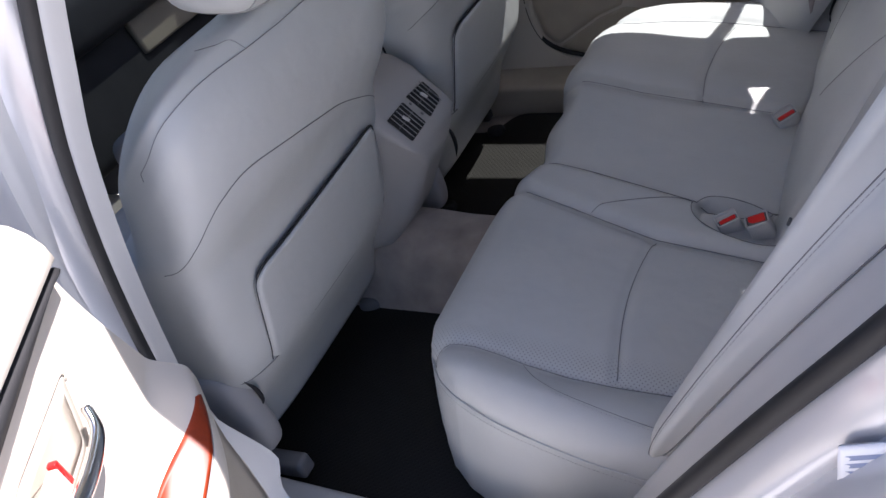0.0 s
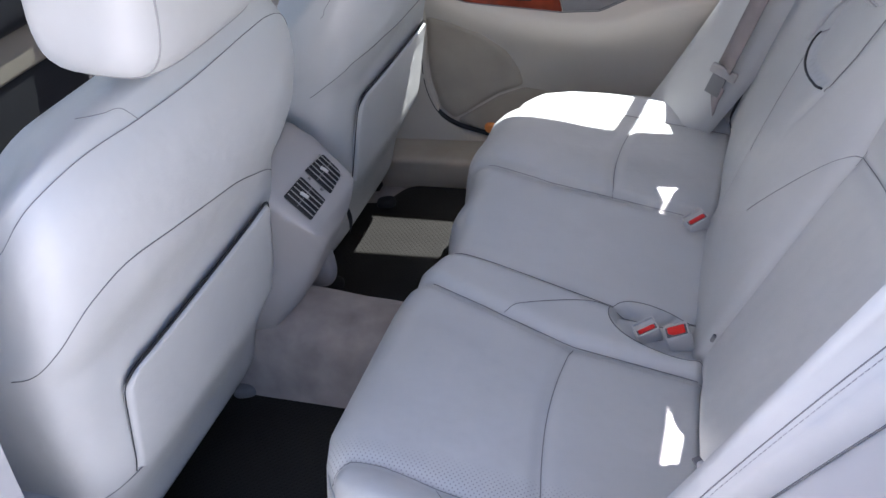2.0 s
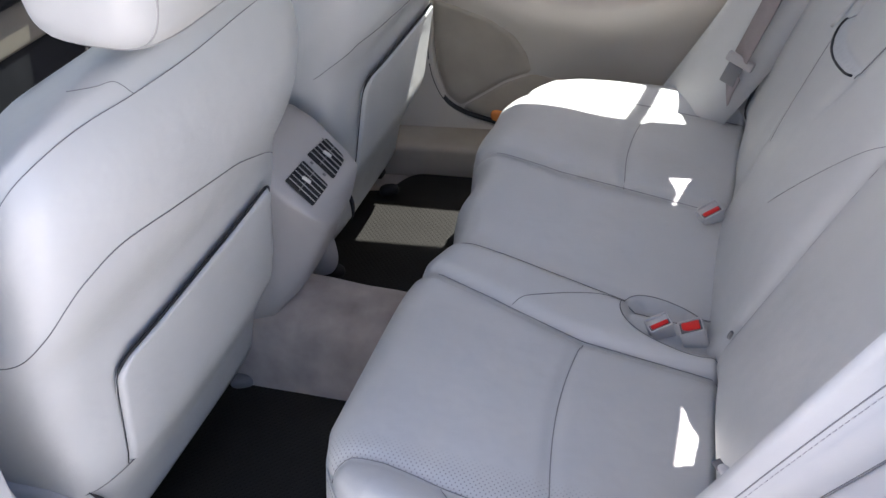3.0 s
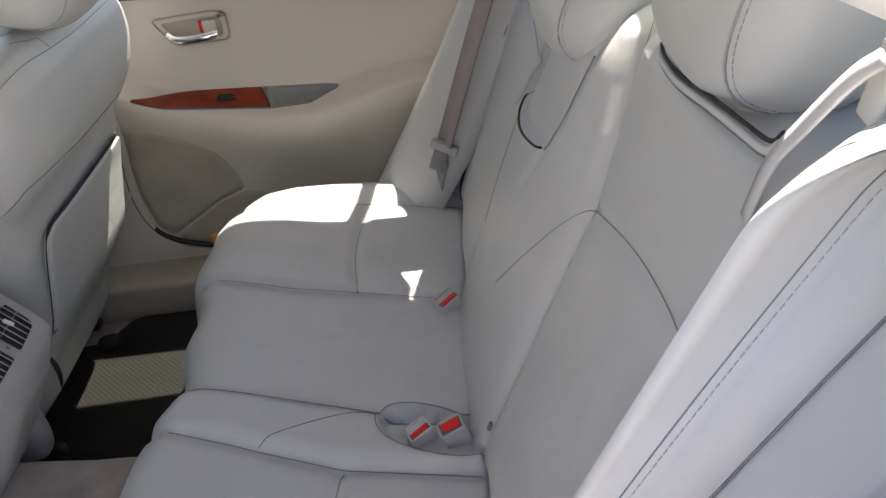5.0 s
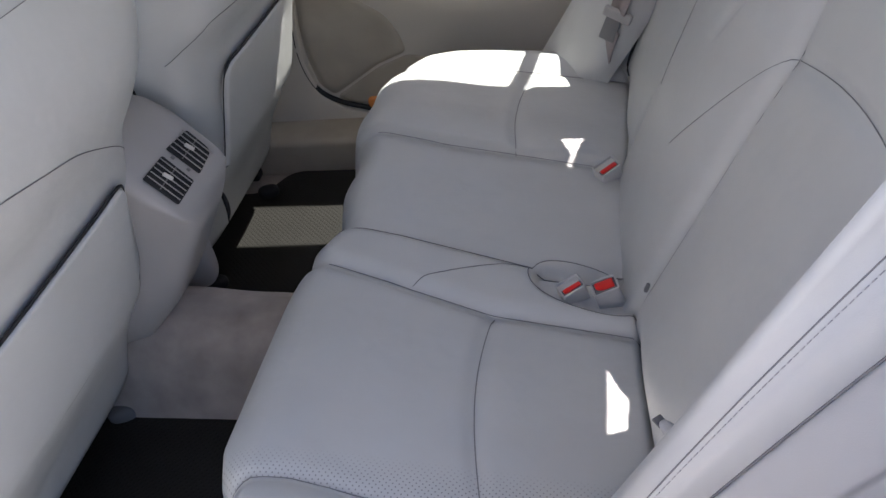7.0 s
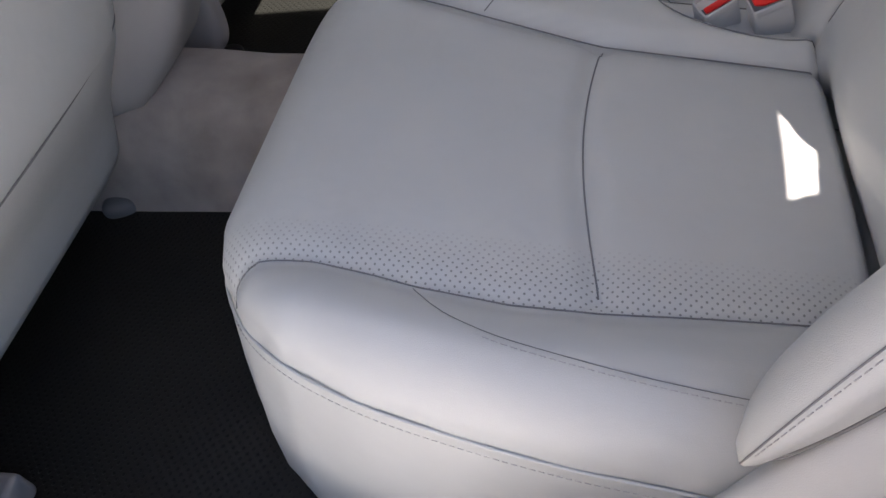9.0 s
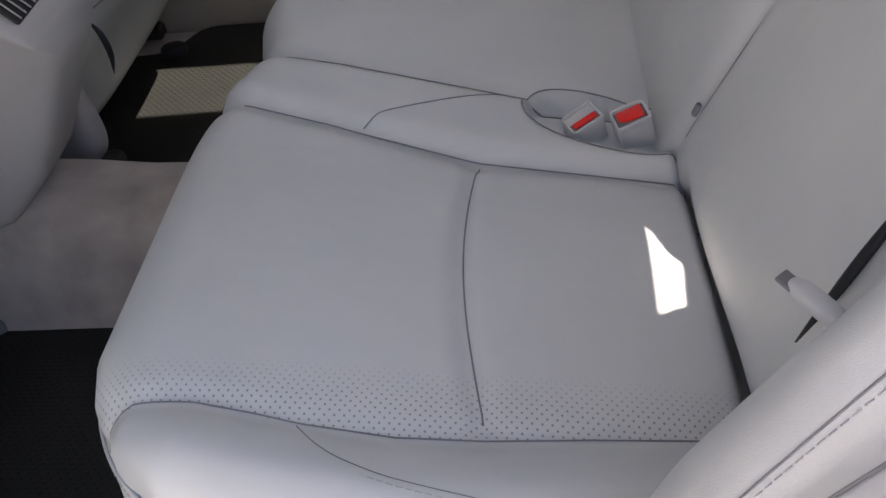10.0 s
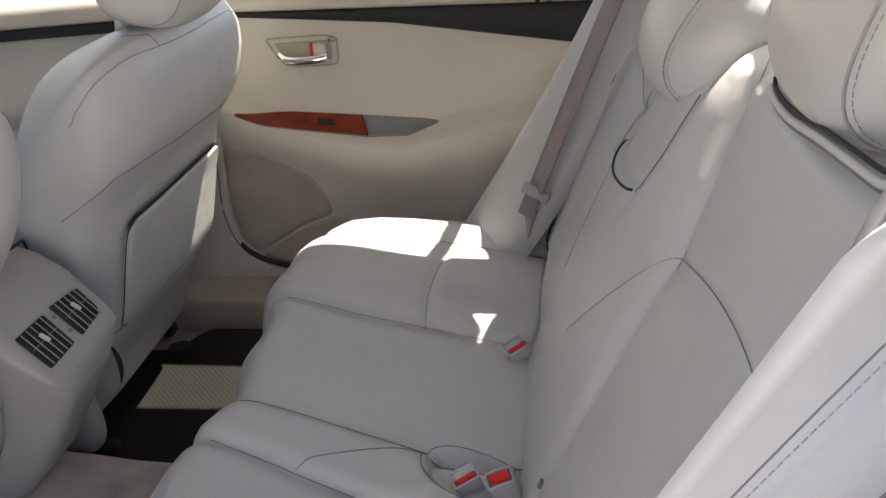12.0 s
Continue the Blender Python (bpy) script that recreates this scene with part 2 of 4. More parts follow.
def plate(outline, thick, lift, bevel=0.003):
    """A plate from an outline of 2D points; lift puts (a, b, depth) into the world."""
    bm = bmesh.new()
    front = [bm.verts.new(lift(a, b, thick)) for a, b in outline]
    rear = [bm.verts.new(lift(a, b, 0)) for a, b in outline]
    f = bm.faces.new(front)
    bm.faces.new(rear[::-1])
    n = len(outline)
    for i in range(n):
        bm.faces.new((front[i], rear[i], rear[(i + 1) % n], front[(i + 1) % n]))
    bmesh.ops.recalc_face_normals(bm, faces=bm.faces)
    if bevel:
        bmesh.ops.bevel(bm, geom=[e for e in f.edges], offset=bevel, segments=2, profile=0.5, affect="EDGES")
    return bm


def rounded(corners, r, n=5):
    """An outline with its corners rounded; r may be one radius or one a corner."""
    out, k = [], len(corners)
    for i, c in enumerate(corners):
        c, a, b = Vector(c), Vector(corners[i - 1]), Vector(corners[(i + 1) % k])
        q = r[i] if isinstance(r, (list, tuple)) else r
        p, s = c + (a - c).normalized() * q, c + (b - c).normalized() * q
        for j in range(n + 1):
            t = j / n
            out.append(tuple((1 - t) ** 2 * p + 2 * t * (1 - t) * c + t * t * s))
    return out


# ---------------------------------------------------------------- ground
ground = tagged(part("ground", grid_mesh(np.array([[(x, y, 0.0) for x in np.linspace(-400, 400, 9)] for y in np.linspace(-400, 400, 9)])), CONCRETE, None), "sunlit pale concrete ground round the car", "ground", kind="structure")

# ---------------------------------------------------------------- car body
body = thing("car_body", "silver sedan body shell with open rear doorway", "car body")

# side profile of the roof rail: (x, z)
RAIL = [(-1.05, 1.10), (-0.75, 1.29), (-0.40, 1.375), (0.0, 1.405), (0.30, 1.400), (0.50, 1.370), (0.62, 1.325), (0.72, 1.27), (0.85, 1.19), (1.05, 1.07), (1.20, 1.00)]
RAIL_Y = [0.68, 0.64, 0.618, 0.612, 0.612, 0.614, 0.618, 0.628, 0.645, 0.68, 0.70]


def rail_line(sign, dy=0.0, dz=0.0, n=6):
    return smoothed([(x, sign * (y + dy), z + dz) for (x, z), y in zip(RAIL, RAIL_Y)], n)


ROOF_END = 0.803


def roof_skin(dz, inset):
    rows = []
    for u in np.linspace(0, 1, 24):
        x = -0.72 + (ROOF_END + 0.72) * u
        row = []
        for t in np.linspace(-1, 1, 25):
            xt = x - 0.190 * abs(t) ** 3 * u ** 4
            z = np.interp(xt, [p[0] for p in RAIL], [p[1] for p in RAIL])
            w = np.interp(xt, [p[0] for p in RAIL], RAIL_Y) - inset
            zc = np.interp(xt, [-0.72, -0.3, 0.2, 0.6, 0.9], [1.36, 1.43, 1.445, 1.412, 1.352])
            row.append((xt, t * w, z + dz + (zc - z) * (1 - abs(t) ** 3.0)))
        rows.append(row)
    return grid_mesh(np.array(rows))


part("roof", roof_skin(0.035, 0.0), PAINT, body, "silver roof panel")
part("headliner", roof_skin(0.005, 0.01), TRIM, body, "pale headliner")
for sign in (-1, 1):
    outer = [p + Vector((0, (0.014 + 0.026 * float(ease(0.62, 0.42, p.x))) * (sign > 0), 0)) for p in rail_line(sign, 0.012, 0.026)]
    part("roof_rail", sweep(outer, ring(0.024 if sign < 0 else 0.052, 0.020, 16, 2.6)), PAINT, body)
    if sign > 0:
        part("rail_trim", sweep(rail_line(sign, -0.012, -0.004), ring(0.018, 0.012, 10, 2.4)), TRIM, body, "pale rail trim")
    # lower body side, rocker and quarter panel
    part("rocker", box((3.4, 0.16, 0.20), (0.1, sign * 0.80, 0.27), 0.03), PAINT, body)
    sill_y = 0.667 if sign > 0 else 0.705
    sill_line = smoothed([(-1.2, sign * sill_y, 0.365), (-0.45, sign * sill_y, 0.365), (0.05, sign * sill_y, 0.365), (0.42, sign * sill_y, 0.37)], 6)
    if sign < 0:
        part("sill_trim", sweep(sill_line, ring(0.07, 0.035, 14, 3.0)), GREYPANEL, body, "pale scuff trim")
    else:
        part("sill_trim", sweep([p + Vector((0, 0.012, -0.014)) for p in sill_line], ring(0.07, 0.050, 24, 7.0)), CLOTH, body, "brown carpeted sill side")
part("floor_pan", box((2.6, 1.36, 0.05), (-0.15, 0, 0.285), 0.01), CARPET, body, "carpeted floor pan")
part("bulkhead", box((0.04, 1.34, 0.75), (0.86, 0, 0.70), 0.01, (0, 20, 0)), PLASTIC, body)
part("parcel_shelf", box((0.50, 1.30, 0.03), (1.02, 0, 1.035), 0.01), PLASTIC, body, "grey parcel shelf")
part("front_wall", box((0.06, 1.5, 0.8), (-1.62, 0, 0.70), 0.02), BLACK, body)

# ---------------------------------------------------------------- rear seat cushion
CX, CZ = [-0.02, 0.06, 0.15, 0.30, 0.45, 0.54], [0.628, 0.632, 0.624, 0.602, 0.580, 0.566]
NEAR_X, NEAR_Y = [0.0, 0.055, 0.18, 0.30, 0.54], [-0.11, -0.125, -0.168, -0.205, -0.225]
FAR_X, FAR_Y = [0.0, 0.07, 0.18, 0.29, 0.54], [0.235, 0.228, 0.20, 0.187, 0.155]
PAD_X, PAD_Y = [0.0, 0.10, 0.35, 0.54], [-0.04, -0.052, -0.110, -0.115]
BOL_X, BOL_Y = [0.0, 0.035, 0.057, 0.106, 0.15, 0.184, 0.252, 0.314, 0.39, 0.461, 0.54], [0.516, 0.499, 0.490, 0.489, 0.496, 0.502, 0.508, 0.506, 0.499, 0.494, 0.49]
OUT_X = [-0.004, 0.008, 0.042, 0.090, 0.152, 0.22, 0.30, 0.42, 0.54]
OUT_Y = [0.44, 0.475, 0.520, 0.556, 0.580, 0.594, 0.605, 0.615, 0.62]


def cushion_front(y):
    """x of the cushion's front edge in plan."""
    a = np.abs(y)
    x = np.where(a < 0.44, -0.004, np.interp(a, OUT_Y, OUT_X))
    return x + 0.045 * np.exp(-((np.asarray(y) + 0.02) / 0.085) ** 2) + 0.028 * np.exp(-((np.asarray(y) - 0.15) / 0.075) ** 2)


def cushion_edge():
    """The front and side edge in plan, evenly dense."""
    t = np.linspace(0, math.pi, 6000)
    y = -0.62 * np.sign(np.cos(t)) * np.abs(np.cos(t)) ** 0.12
    y = np.concatenate([y, np.linspace(-0.62, 0.62, 1500)])
    return np.stack([cushion_front(y), y], 1)


def cushion_top(x, y):
    x, y = np.asarray(x, float), np.asarray(y, float)
    z = np.interp(x, CX, CZ)
    near, far, pad = np.interp(x, NEAR_X, NEAR_Y), np.interp(x, FAR_X, FAR_Y), np.interp(x, PAD_X, PAD_Y)
    a = np.abs(y)
    bol = np.interp(x, BOL_X, BOL_Y)
    z = z + 0.016 * ease(bol, bol + 0.05, a)
    z = z + 0.012 * ease(near - 0.006, near + 0.02, y) * (1 - ease(pad - 0.01, pad + 0.012, y))
    z = z + 0.004 * ease(pad - 0.005, pad + 0.03, y) * (1 - ease(far - 0.03, far, y))
    z = z + 0.016 * ease(far - 0.004, far + 0.008, y) * (1 - ease(far + 0.03, far + 0.16, y))
    # padding sinks at the seams and swells between them
    for line, w, d in ((near, 0.012, 0.010), (far, 0.007, 0.004), (pad, 0.010, 0.006)):
        z = z - d * np.exp(-((y - line) / w) ** 2)
    z = z - 0.006 * np.exp(-((a - bol) / 0.010) ** 2)
    cross = cross_x(y)
    on = np.where(y < near, 1.0, 0.0) + np.where(y > far, 1.0, 0.0)
    z = z - 0.006 * np.exp(-((x - cross) / 0.011) ** 2) * on * (1 - ease(bol - 0.01, bol, a))
    z = z + 0.008 * np.sin(np.clip((a - 0.2) / 0.29, 0, 1) * np.pi) * ease(0.02, 0.10, x)
    # rolls down into the crevice before the backrest
    crease = 0.492 + 0.04 * np.clip(a - 0.2, 0, 0.25) - 0.008 * np.sqrt(np.clip(1 - (a / 0.2) ** 2, 0, 1))
    z = z - 0.060 * ease(crease - 0.014, crease + 0.012, x) ** 1.4
    # tray for the buckles
    u, v = (x - 0.420) / 0.075, (y + 0.143 + 0.25 * (x - 0.42)) / 0.045
    z = z - 0.020 * (1 - ease(0.80, 1.0, np.abs(u) ** 2.3 + np.abs(v) ** 2.3))
    return z


def cross_x(y):
    q = np.clip((np.abs(y) - 0.2) / 0.29, 0, 1)
    return 0.300 - 0.011 * np.sin(q * np.pi) + 0.012 * q * q


def build_cushion():
    ys = np.concatenate([-0.62 + 0.62 * (1 - np.cos(np.linspace(0, 1, 150) * np.pi / 2)) ** 1.0][::1])
    ys = np.concatenate([ys, -ys[-2::-1]])
    us = np.concatenate([np.linspace(0, 0.2, 34)[:-1] ** 1.0, np.linspace(0.2, 1, 90)])
    yy, uu = np.meshgrid(ys, us, indexing="ij")
    xf = cushion_front(yy)
    xx = xf + (0.54 - xf) * uu
    edge = cushion_edge()
    flat = np.stack([xx.ravel(), yy.ravel()], 1)
    d = np.concatenate([np.sqrt(((c[:, None] - edge[None]) ** 2).sum(-1)).min(1) for c in np.array_split(flat, 160)]).reshape(xx.shape)
    r = 0.055
    drop = r * (1 - np.sqrt(np.clip(1 - (1 - np.clip(d / r, 0, 1)) ** 2, 0, 1)))
    zz = cushion_top(xx, yy) - drop
    top = np.stack([xx, yy, zz], -1)
    # front and side walls below the rounded edge
    rings = []
    for k, (down, back) in enumerate([(0.0, 0.0), (0.012, -0.004), (0.05, -0.012), (0.11, -0.024), (0.17, -0.034), (0.235, -0.040)]):
        p = top[:, 0].copy()
        p[:, 2] -= down
        p[:, 0] += back
        p[:, 1] *= 1 - 0.45 * back
        rings.append(p)
    full = np.concatenate([np.stack(rings[:0:-1], 1), top], 1)
    verts, faces = grid_mesh(full)
    mid = verts[faces].mean(1)
    a = np.abs(mid[:, 1])
    bol = np.interp(mid[:, 0], BOL_X, BOL_Y)
    near, far = np.interp(mid[:, 0], NEAR_X, NEAR_Y), np.interp(mid[:, 0], FAR_X, FAR_Y)
    insert = (a < bol) & ((mid[:, 1] < near) | (mid[:, 1] > far)) & (mid[:, 2] > 0.545)
    return (verts, faces), insert


seat = thing("rear_bench", "light grey leather rear bench cushion with perforated inserts", "car seat")
cushion_mesh, insert_faces = build_cushion()
cushion = part("cushion", cushion_mesh, [LEATHER, PERFORATED], seat, "light grey leather cushion")
cushion.data.polygons.foreach_set("material_index", insert_faces.astype(np.int32))
cushion.data.flip_normals()


def on_cushion(points, lift=0.0006):
    edge = cushion_edge()
    out = []
    for x, y in points:
        d = min(1.0, float(np.sqrt(((edge - (x, y)) ** 2).sum(1)).min()) / 0.055)
        out.append((x, y, float(cushion_top(x, y)) - 0.055 * (1 - math.sqrt(max(0, 1 - (1 - d) ** 2))) + lift))
    return out


def seam(points, parent, r=0.0007):
    return part("seam", tube(points, r, 6), SEAM, parent, "dark sewn seam")


xs = np.linspace(0.03, 0.53, 60)
seam(on_cushion([(x, np.interp(x, NEAR_X, NEAR_Y)) for x in xs[3:]], 0.0018), seat)
seam(on_cushion([(x, np.interp(x, FAR_X, FAR_Y)) for x in xs[3:]], 0.0016), seat, 0.0006)
seam(on_cushion([(x, np.interp(x, PAD_X, PAD_Y)) for x in xs[4:]], 0.0026), seat, 0.0007)
for sign in (-1, 1):
    lim = [float(np.interp(0.3, NEAR_X, NEAR_Y)), float(np.interp(0.29, FAR_X, FAR_Y))][sign > 0]
    seam(on_cushion([(float(cross_x(y)), y) for y in np.linspace(lim, sign * 0.493, 40)]), seat)
    seam(on_cushion([(x, sign * float(np.interp(x, BOL_X, BOL_Y))) for x in np.linspace(0.028, 0.50, 60)]), seat)
    # lower edge piping round the outer corner
    edge = [(x, sign * y) for x, y in zip(OUT_X, OUT_Y)]
    pipe = smoothed([(x - 0.002, y + sign * 0.003, float(cushion_top(x, y)) - 0.058) for x, y in edge], 6)
    part("piping", tube([p + Vector((0.0012, -sign * 0.0016, 0)) for p in pipe], 0.0015, 6), LEATHER, seat)
    part("stitching", dashes([(x, y + sign * 0.001, z - 0.009) for x, y, z in pipe], 0.004, 0.002, 0.00045), STITCH, seat)
    if sign > 0:
        continue
    line = on_cushion([(p.x, sign * p.y) for p in smoothed([(0.183, 0.504, 0), (0.202, 0.523, 0), (0.224, 0.537, 0), (0.260, 0.550, 0), (0.32, 0.561, 0), (0.378, 0.568, 0), (0.43, 0.572, 0)], 8)])
    seam(line, seat, 0.0004)
    part("stitching", dashes([(x, y + sign * 0.005, z + 0.0004) for x, y, z in line], 0.004, 0.002, 0.00045), STITCH, seat)
seam(on_cushion([(0.185 + 0.16 * t, -0.165 + 0.055 * math.sin(t * 1.45)) for t in np.linspace(0, 1, 30)]), seat, 0.0006)

# ---------------------------------------------------------------- rear backrest
BZ, BY = [0.54, 0.63, 0.86, 0.945, 1.01, 1.06, 1.13, 1.16], [0.185, 0.188, 0.196, 0.206, 0.184, 0.162, 0.135, 0.13]


def backrest_x(y, z):
    y, z = np.asarray(y, float), np.asarray(z, float)
    x = 0.500 + 0.43 * (z - 0.635)
    a = np.abs(y)
    b = np.interp(z, BZ, BY)
    inner = np.clip(1 - (a / b) ** 2, 0, 1)
    x = x - 0.038 * (inner + 1e-9) ** 0.72 * (1 - ease(1.06, 1.15, z)) * (0.22 + 0.78 * ease(0.57, 0.80, z))
    x = x + 0.008 * np.exp(-((a - b) / 0.011) ** 2)
    x = x - 0.004 * np.sin(np.clip((a - b) / (0.47 - b), 0, 1) * np.pi) * ease(0.50, 0.56, z)
    x = x - 0.026 * ease(0.47, 0.56, a)
    x = x + 0.040 * (1 - ease(0.54, 0.63, z)) ** 1.5 * ease(b - 0.02, b + 0.06, a) + 0.006 * (1 - ease(0.545, 0.57, z)) ** 2
    arc = 0.940 + 0.040 * np.sin(np.clip((a - 0.20) / 0.27, 0, 1) * np.pi / 1.55)
    x = x + 0.007 * np.exp(-((z - arc) / 0.010) ** 2) * ease(b, b + 0.02, a)
    # pull pocket of the folding armrest
    lip = pocket_z(y)
    low, high = armrest_edges(z)
    inside = ease(low - 0.002, low + 0.006, y) * (1 - ease(high - 0.006, high + 0.002, y))
    x = x + 0.012 * ease(lip, lip + 0.006, z) * inside * (1 - 0.5 * ease(0.98, 1.06, z))
    for edge in (low, high):
        x = x + 0.006 * np.exp(-((y - edge) / 0.010) ** 2) * ease(0.86, 0.93, z)
    # lower outer part stands back behind the cushion's edge
    x = x + 0.008 * ease(0.26, 0.44, a) * (1 - ease(0.60, 0.78, z))
    return x


def armrest_edges(z):
    """Sides (y) of the folded armrest in the backrest at a height."""
    return np.interp(z, [0.89, 0.954, 1.005, 1.06], [-0.040, -0.068, -0.085, -0.092]), np.interp(z, [0.88, 0.965, 1.03], [0.250, 0.226, 0.205])


def pocket_z(y):
    return np.interp(y, [-0.072, -0.04, 0.0, 0.035, 0.08, 0.13, 0.18, 0.205, 0.222], [0.956, 0.947, 0.938, 0.931, 0.924, 0.920, 0.919, 0.923, 0.940])


def build_backrest():
    ys, zs = np.linspace(-0.535, 0.585, 300), np.linspace(0.545, 1.098, 160)
    yy, zz = np.meshgrid(ys, zs, indexing="ij")
    front = np.stack([backrest_x(yy, zz), yy, zz], -1)
    crown = []
    for k in range(1, 9):
        a = k / 8 * math.pi / 2
        p = front[:, -1].copy()
        p[:, 0] += 0.045 * (1 - math.cos(a)) + 0.03 * (k / 8)
        p[:, 2] += 0.026 * math.sin(a)
        crown.append(p)
    p = crown[-1].copy()
    p[:, 0] += 0.06
    crown.append(p)
    full = np.concatenate([front, np.stack(crown, 1)], 1)
    verts, faces = grid_mesh(full)
    mid = verts[faces].mean(1)
    a = np.abs(mid[:, 1])
    arc = 0.940 + 0.040 * np.sin(np.clip((a - 0.20) / 0.27, 0, 1) * np.pi / 1.55)
    b = np.interp(mid[:, 2], BZ, BY)
    return (verts, faces), (a > b) & (a < 0.47) & (mid[:, 2] < arc)


rear = thing("rear_bench_rest", "light grey leather rear backrest with folded centre armrest", "car seat")
back_mesh, back_insert = build_backrest()
back = part("backrest", back_mesh, [LEATHER, LEATHER], rear, "light grey leather backrest")


def on_back(points, lift=-0.0006):
    return [(float(backrest_x(y, z)) + lift, y, z) for y, z in points]


for sign in (-1, 1):
    seam(on_back([(sign * np.interp(z, BZ, BY), z) for z in np.linspace(0.60, 1.12, 70)]), rear, 0.0005)
    seam(on_back([(sign * a, 0.940 + 0.040 * math.sin(min(1, (a - 0.20) / 0.27) * math.pi / 1.55)) for a in np.linspace(0.20, 0.475, 40)]), rear, 0.0005)
    seam(on_back([(sign * (0.20 - 0.15 * t), 0.940 - 0.21 * t ** 1.1) for t in np.linspace(0, 0.8, 30)]), rear, 0.0004)
part("pocket_lip", tube(on_back([(y, float(pocket_z(y)) - 0.001) for y in np.linspace(-0.058, 0.190, 50)], -0.0015), 0.0017, 6), BLACK, rear, "dark pocket opening")
seam(on_back([(float(armrest_edges(z)[0]), z) for z in np.linspace(0.952, 1.07, 30)], -0.0035), rear, 0.0009)
part("armrest_piping", tube(on_back([(float(armrest_edges(z)[1]) + 0.006, z) for z in np.linspace(0.88, 1.05, 30)], -0.002), 0.0032, 8), LEATHER, rear, "raised leather edge of the armrest")
part("button", box((0.005, 0.007, 0.013), (0.497, -0.200, 0.640), 0.002, (0, 20, 0)), INKGREY, rear, "small dark release button")


def headrest(name, y, z, size, label, w_taper, front, power=3.8, lean=18):
    x = 0.500 + 0.42 * (z - 0.635) + front + size[0] / 2
    h = part(name, pillow(size, (x, y, z), power, (0, lean, 0), taper=w_taper), LEATHER, rear, label)
    for side, frac in ((-1, 0.72), (-1, 0.765), (1, 0.72), (1, 0.765)):
        loop = []
        for i in range(40):
            a = 2 * math.pi * i / 40
            c, s = math.cos(a), math.sin(a)
            yy = side * size[1] / 2 * frac
            e = 2 / power
            k = (1 - frac ** power) ** (1 / power)
            loop.append(Vector((math.copysign(abs(c) ** e, c) * size[0] / 2 * k * 1.004, yy * (1 - w_taper * (1 - math.sin(a) * k) / 2), math.copysign(abs(s) ** e, s) * size[2] / 2 * k * 1.004)))
        m = pose(x, y, z, 0, lean, 0)
        line = [m @ p for p in loop]
        if frac < 0.75:
            part("seam", tube([*line, line[0]], 0.0012, 6), WELT, h, "pale sewn welt")
        else:
            part("stitching", dashes([*line, line[0]], 0.004, 0.002, 0.0004), STITCH, h)
    return h


headrest("headrest", -0.297, 1.214, (0.150, 0.348, 0.236), "light grey leather headrest", 0.26, -0.045, 3.0)
headrest("headrest", 0.328, 1.192, (0.150, 0.360, 0.236), "light grey leather headrest", 0.20, -0.064, 3.0)
headrest("headrest", 0.060, 1.108, (0.140, 0.300, 0.188), "smaller centre headrest of grey leather", 0.04, -0.068, 2.7, 32)
for sign in (-1, 1):
    line = smoothed([(0.500 + 0.42 * (z - 0.635) - 0.008, sign * y, z) for y, z in ((0.232, 1.126), (0.25, 1.121), (0.30, 1.121), (0.37, 1.129), (0.432, 1.135), (0.474, 1.140), (0.484, 1.150))], 6)
    part("headrest_collar", tube(line, 0.0018, 8), BLACK, rear, "dark collar under the headrest")
    part("collar_rim", tube([p + Vector((-0.001, 0, -0.007)) for p in line], 0.0036, 8), LEATHER, rear)
    part("collar_gap", tube([p + Vector((-0.001, 0, -0.0118)) for p in line], 0.0016, 8), INKGREY, rear)

# ---------------------------------------------------------------- side bolsters of the rear seat
def bolster_nose(d):
    return Vector((0.419 + 0.498 * d, 0.591))


def bolster_piping(d):
    return Vector((0.415 + 0.563 * d + 0.243 * d * d, 0.635 - 0.15 * d))


def bolster_border(d):
    return Vector((0.447 + 0.602 * d + 0.207 * d * d, 0.632 - 0.056 * d))


def post_edge(d):
    return Vector((0.485 + 0.568 * d + 0.126 * d * d, 0.664 + 0.065 * d))


def round_off(u):
    u = min(1.0, max(0.0, u))
    return math.sqrt(max(0.0, 1 - (1 - u) ** 2))


def near_bolster_section(z):
    """Half outline of the bolster at a height, from the backrest round the nose to its rear border."""
    d = z - 0.7
    nose, pipe, border = bolster_nose(d), bolster_piping(d), bolster_border(d)
    flank = [nose + Vector((0.16, -0.12)), nose + Vector((0.085, -0.075)), nose + Vector((0.036, -0.036)), nose + Vector((0.010, -0.012))]
    mid = (nose + pipe) / 2 + Vector((-0.006, 0.003))
    back = (pipe + border) / 2 + Vector((-0.003, 0.006))
    return [*flank, nose, mid, pipe, pipe.lerp(back, 0.5) + Vector((-0.001, 0.002)), back, border, border + Vector((0.02, 0.0)), border + Vector((0.05, -0.02))]


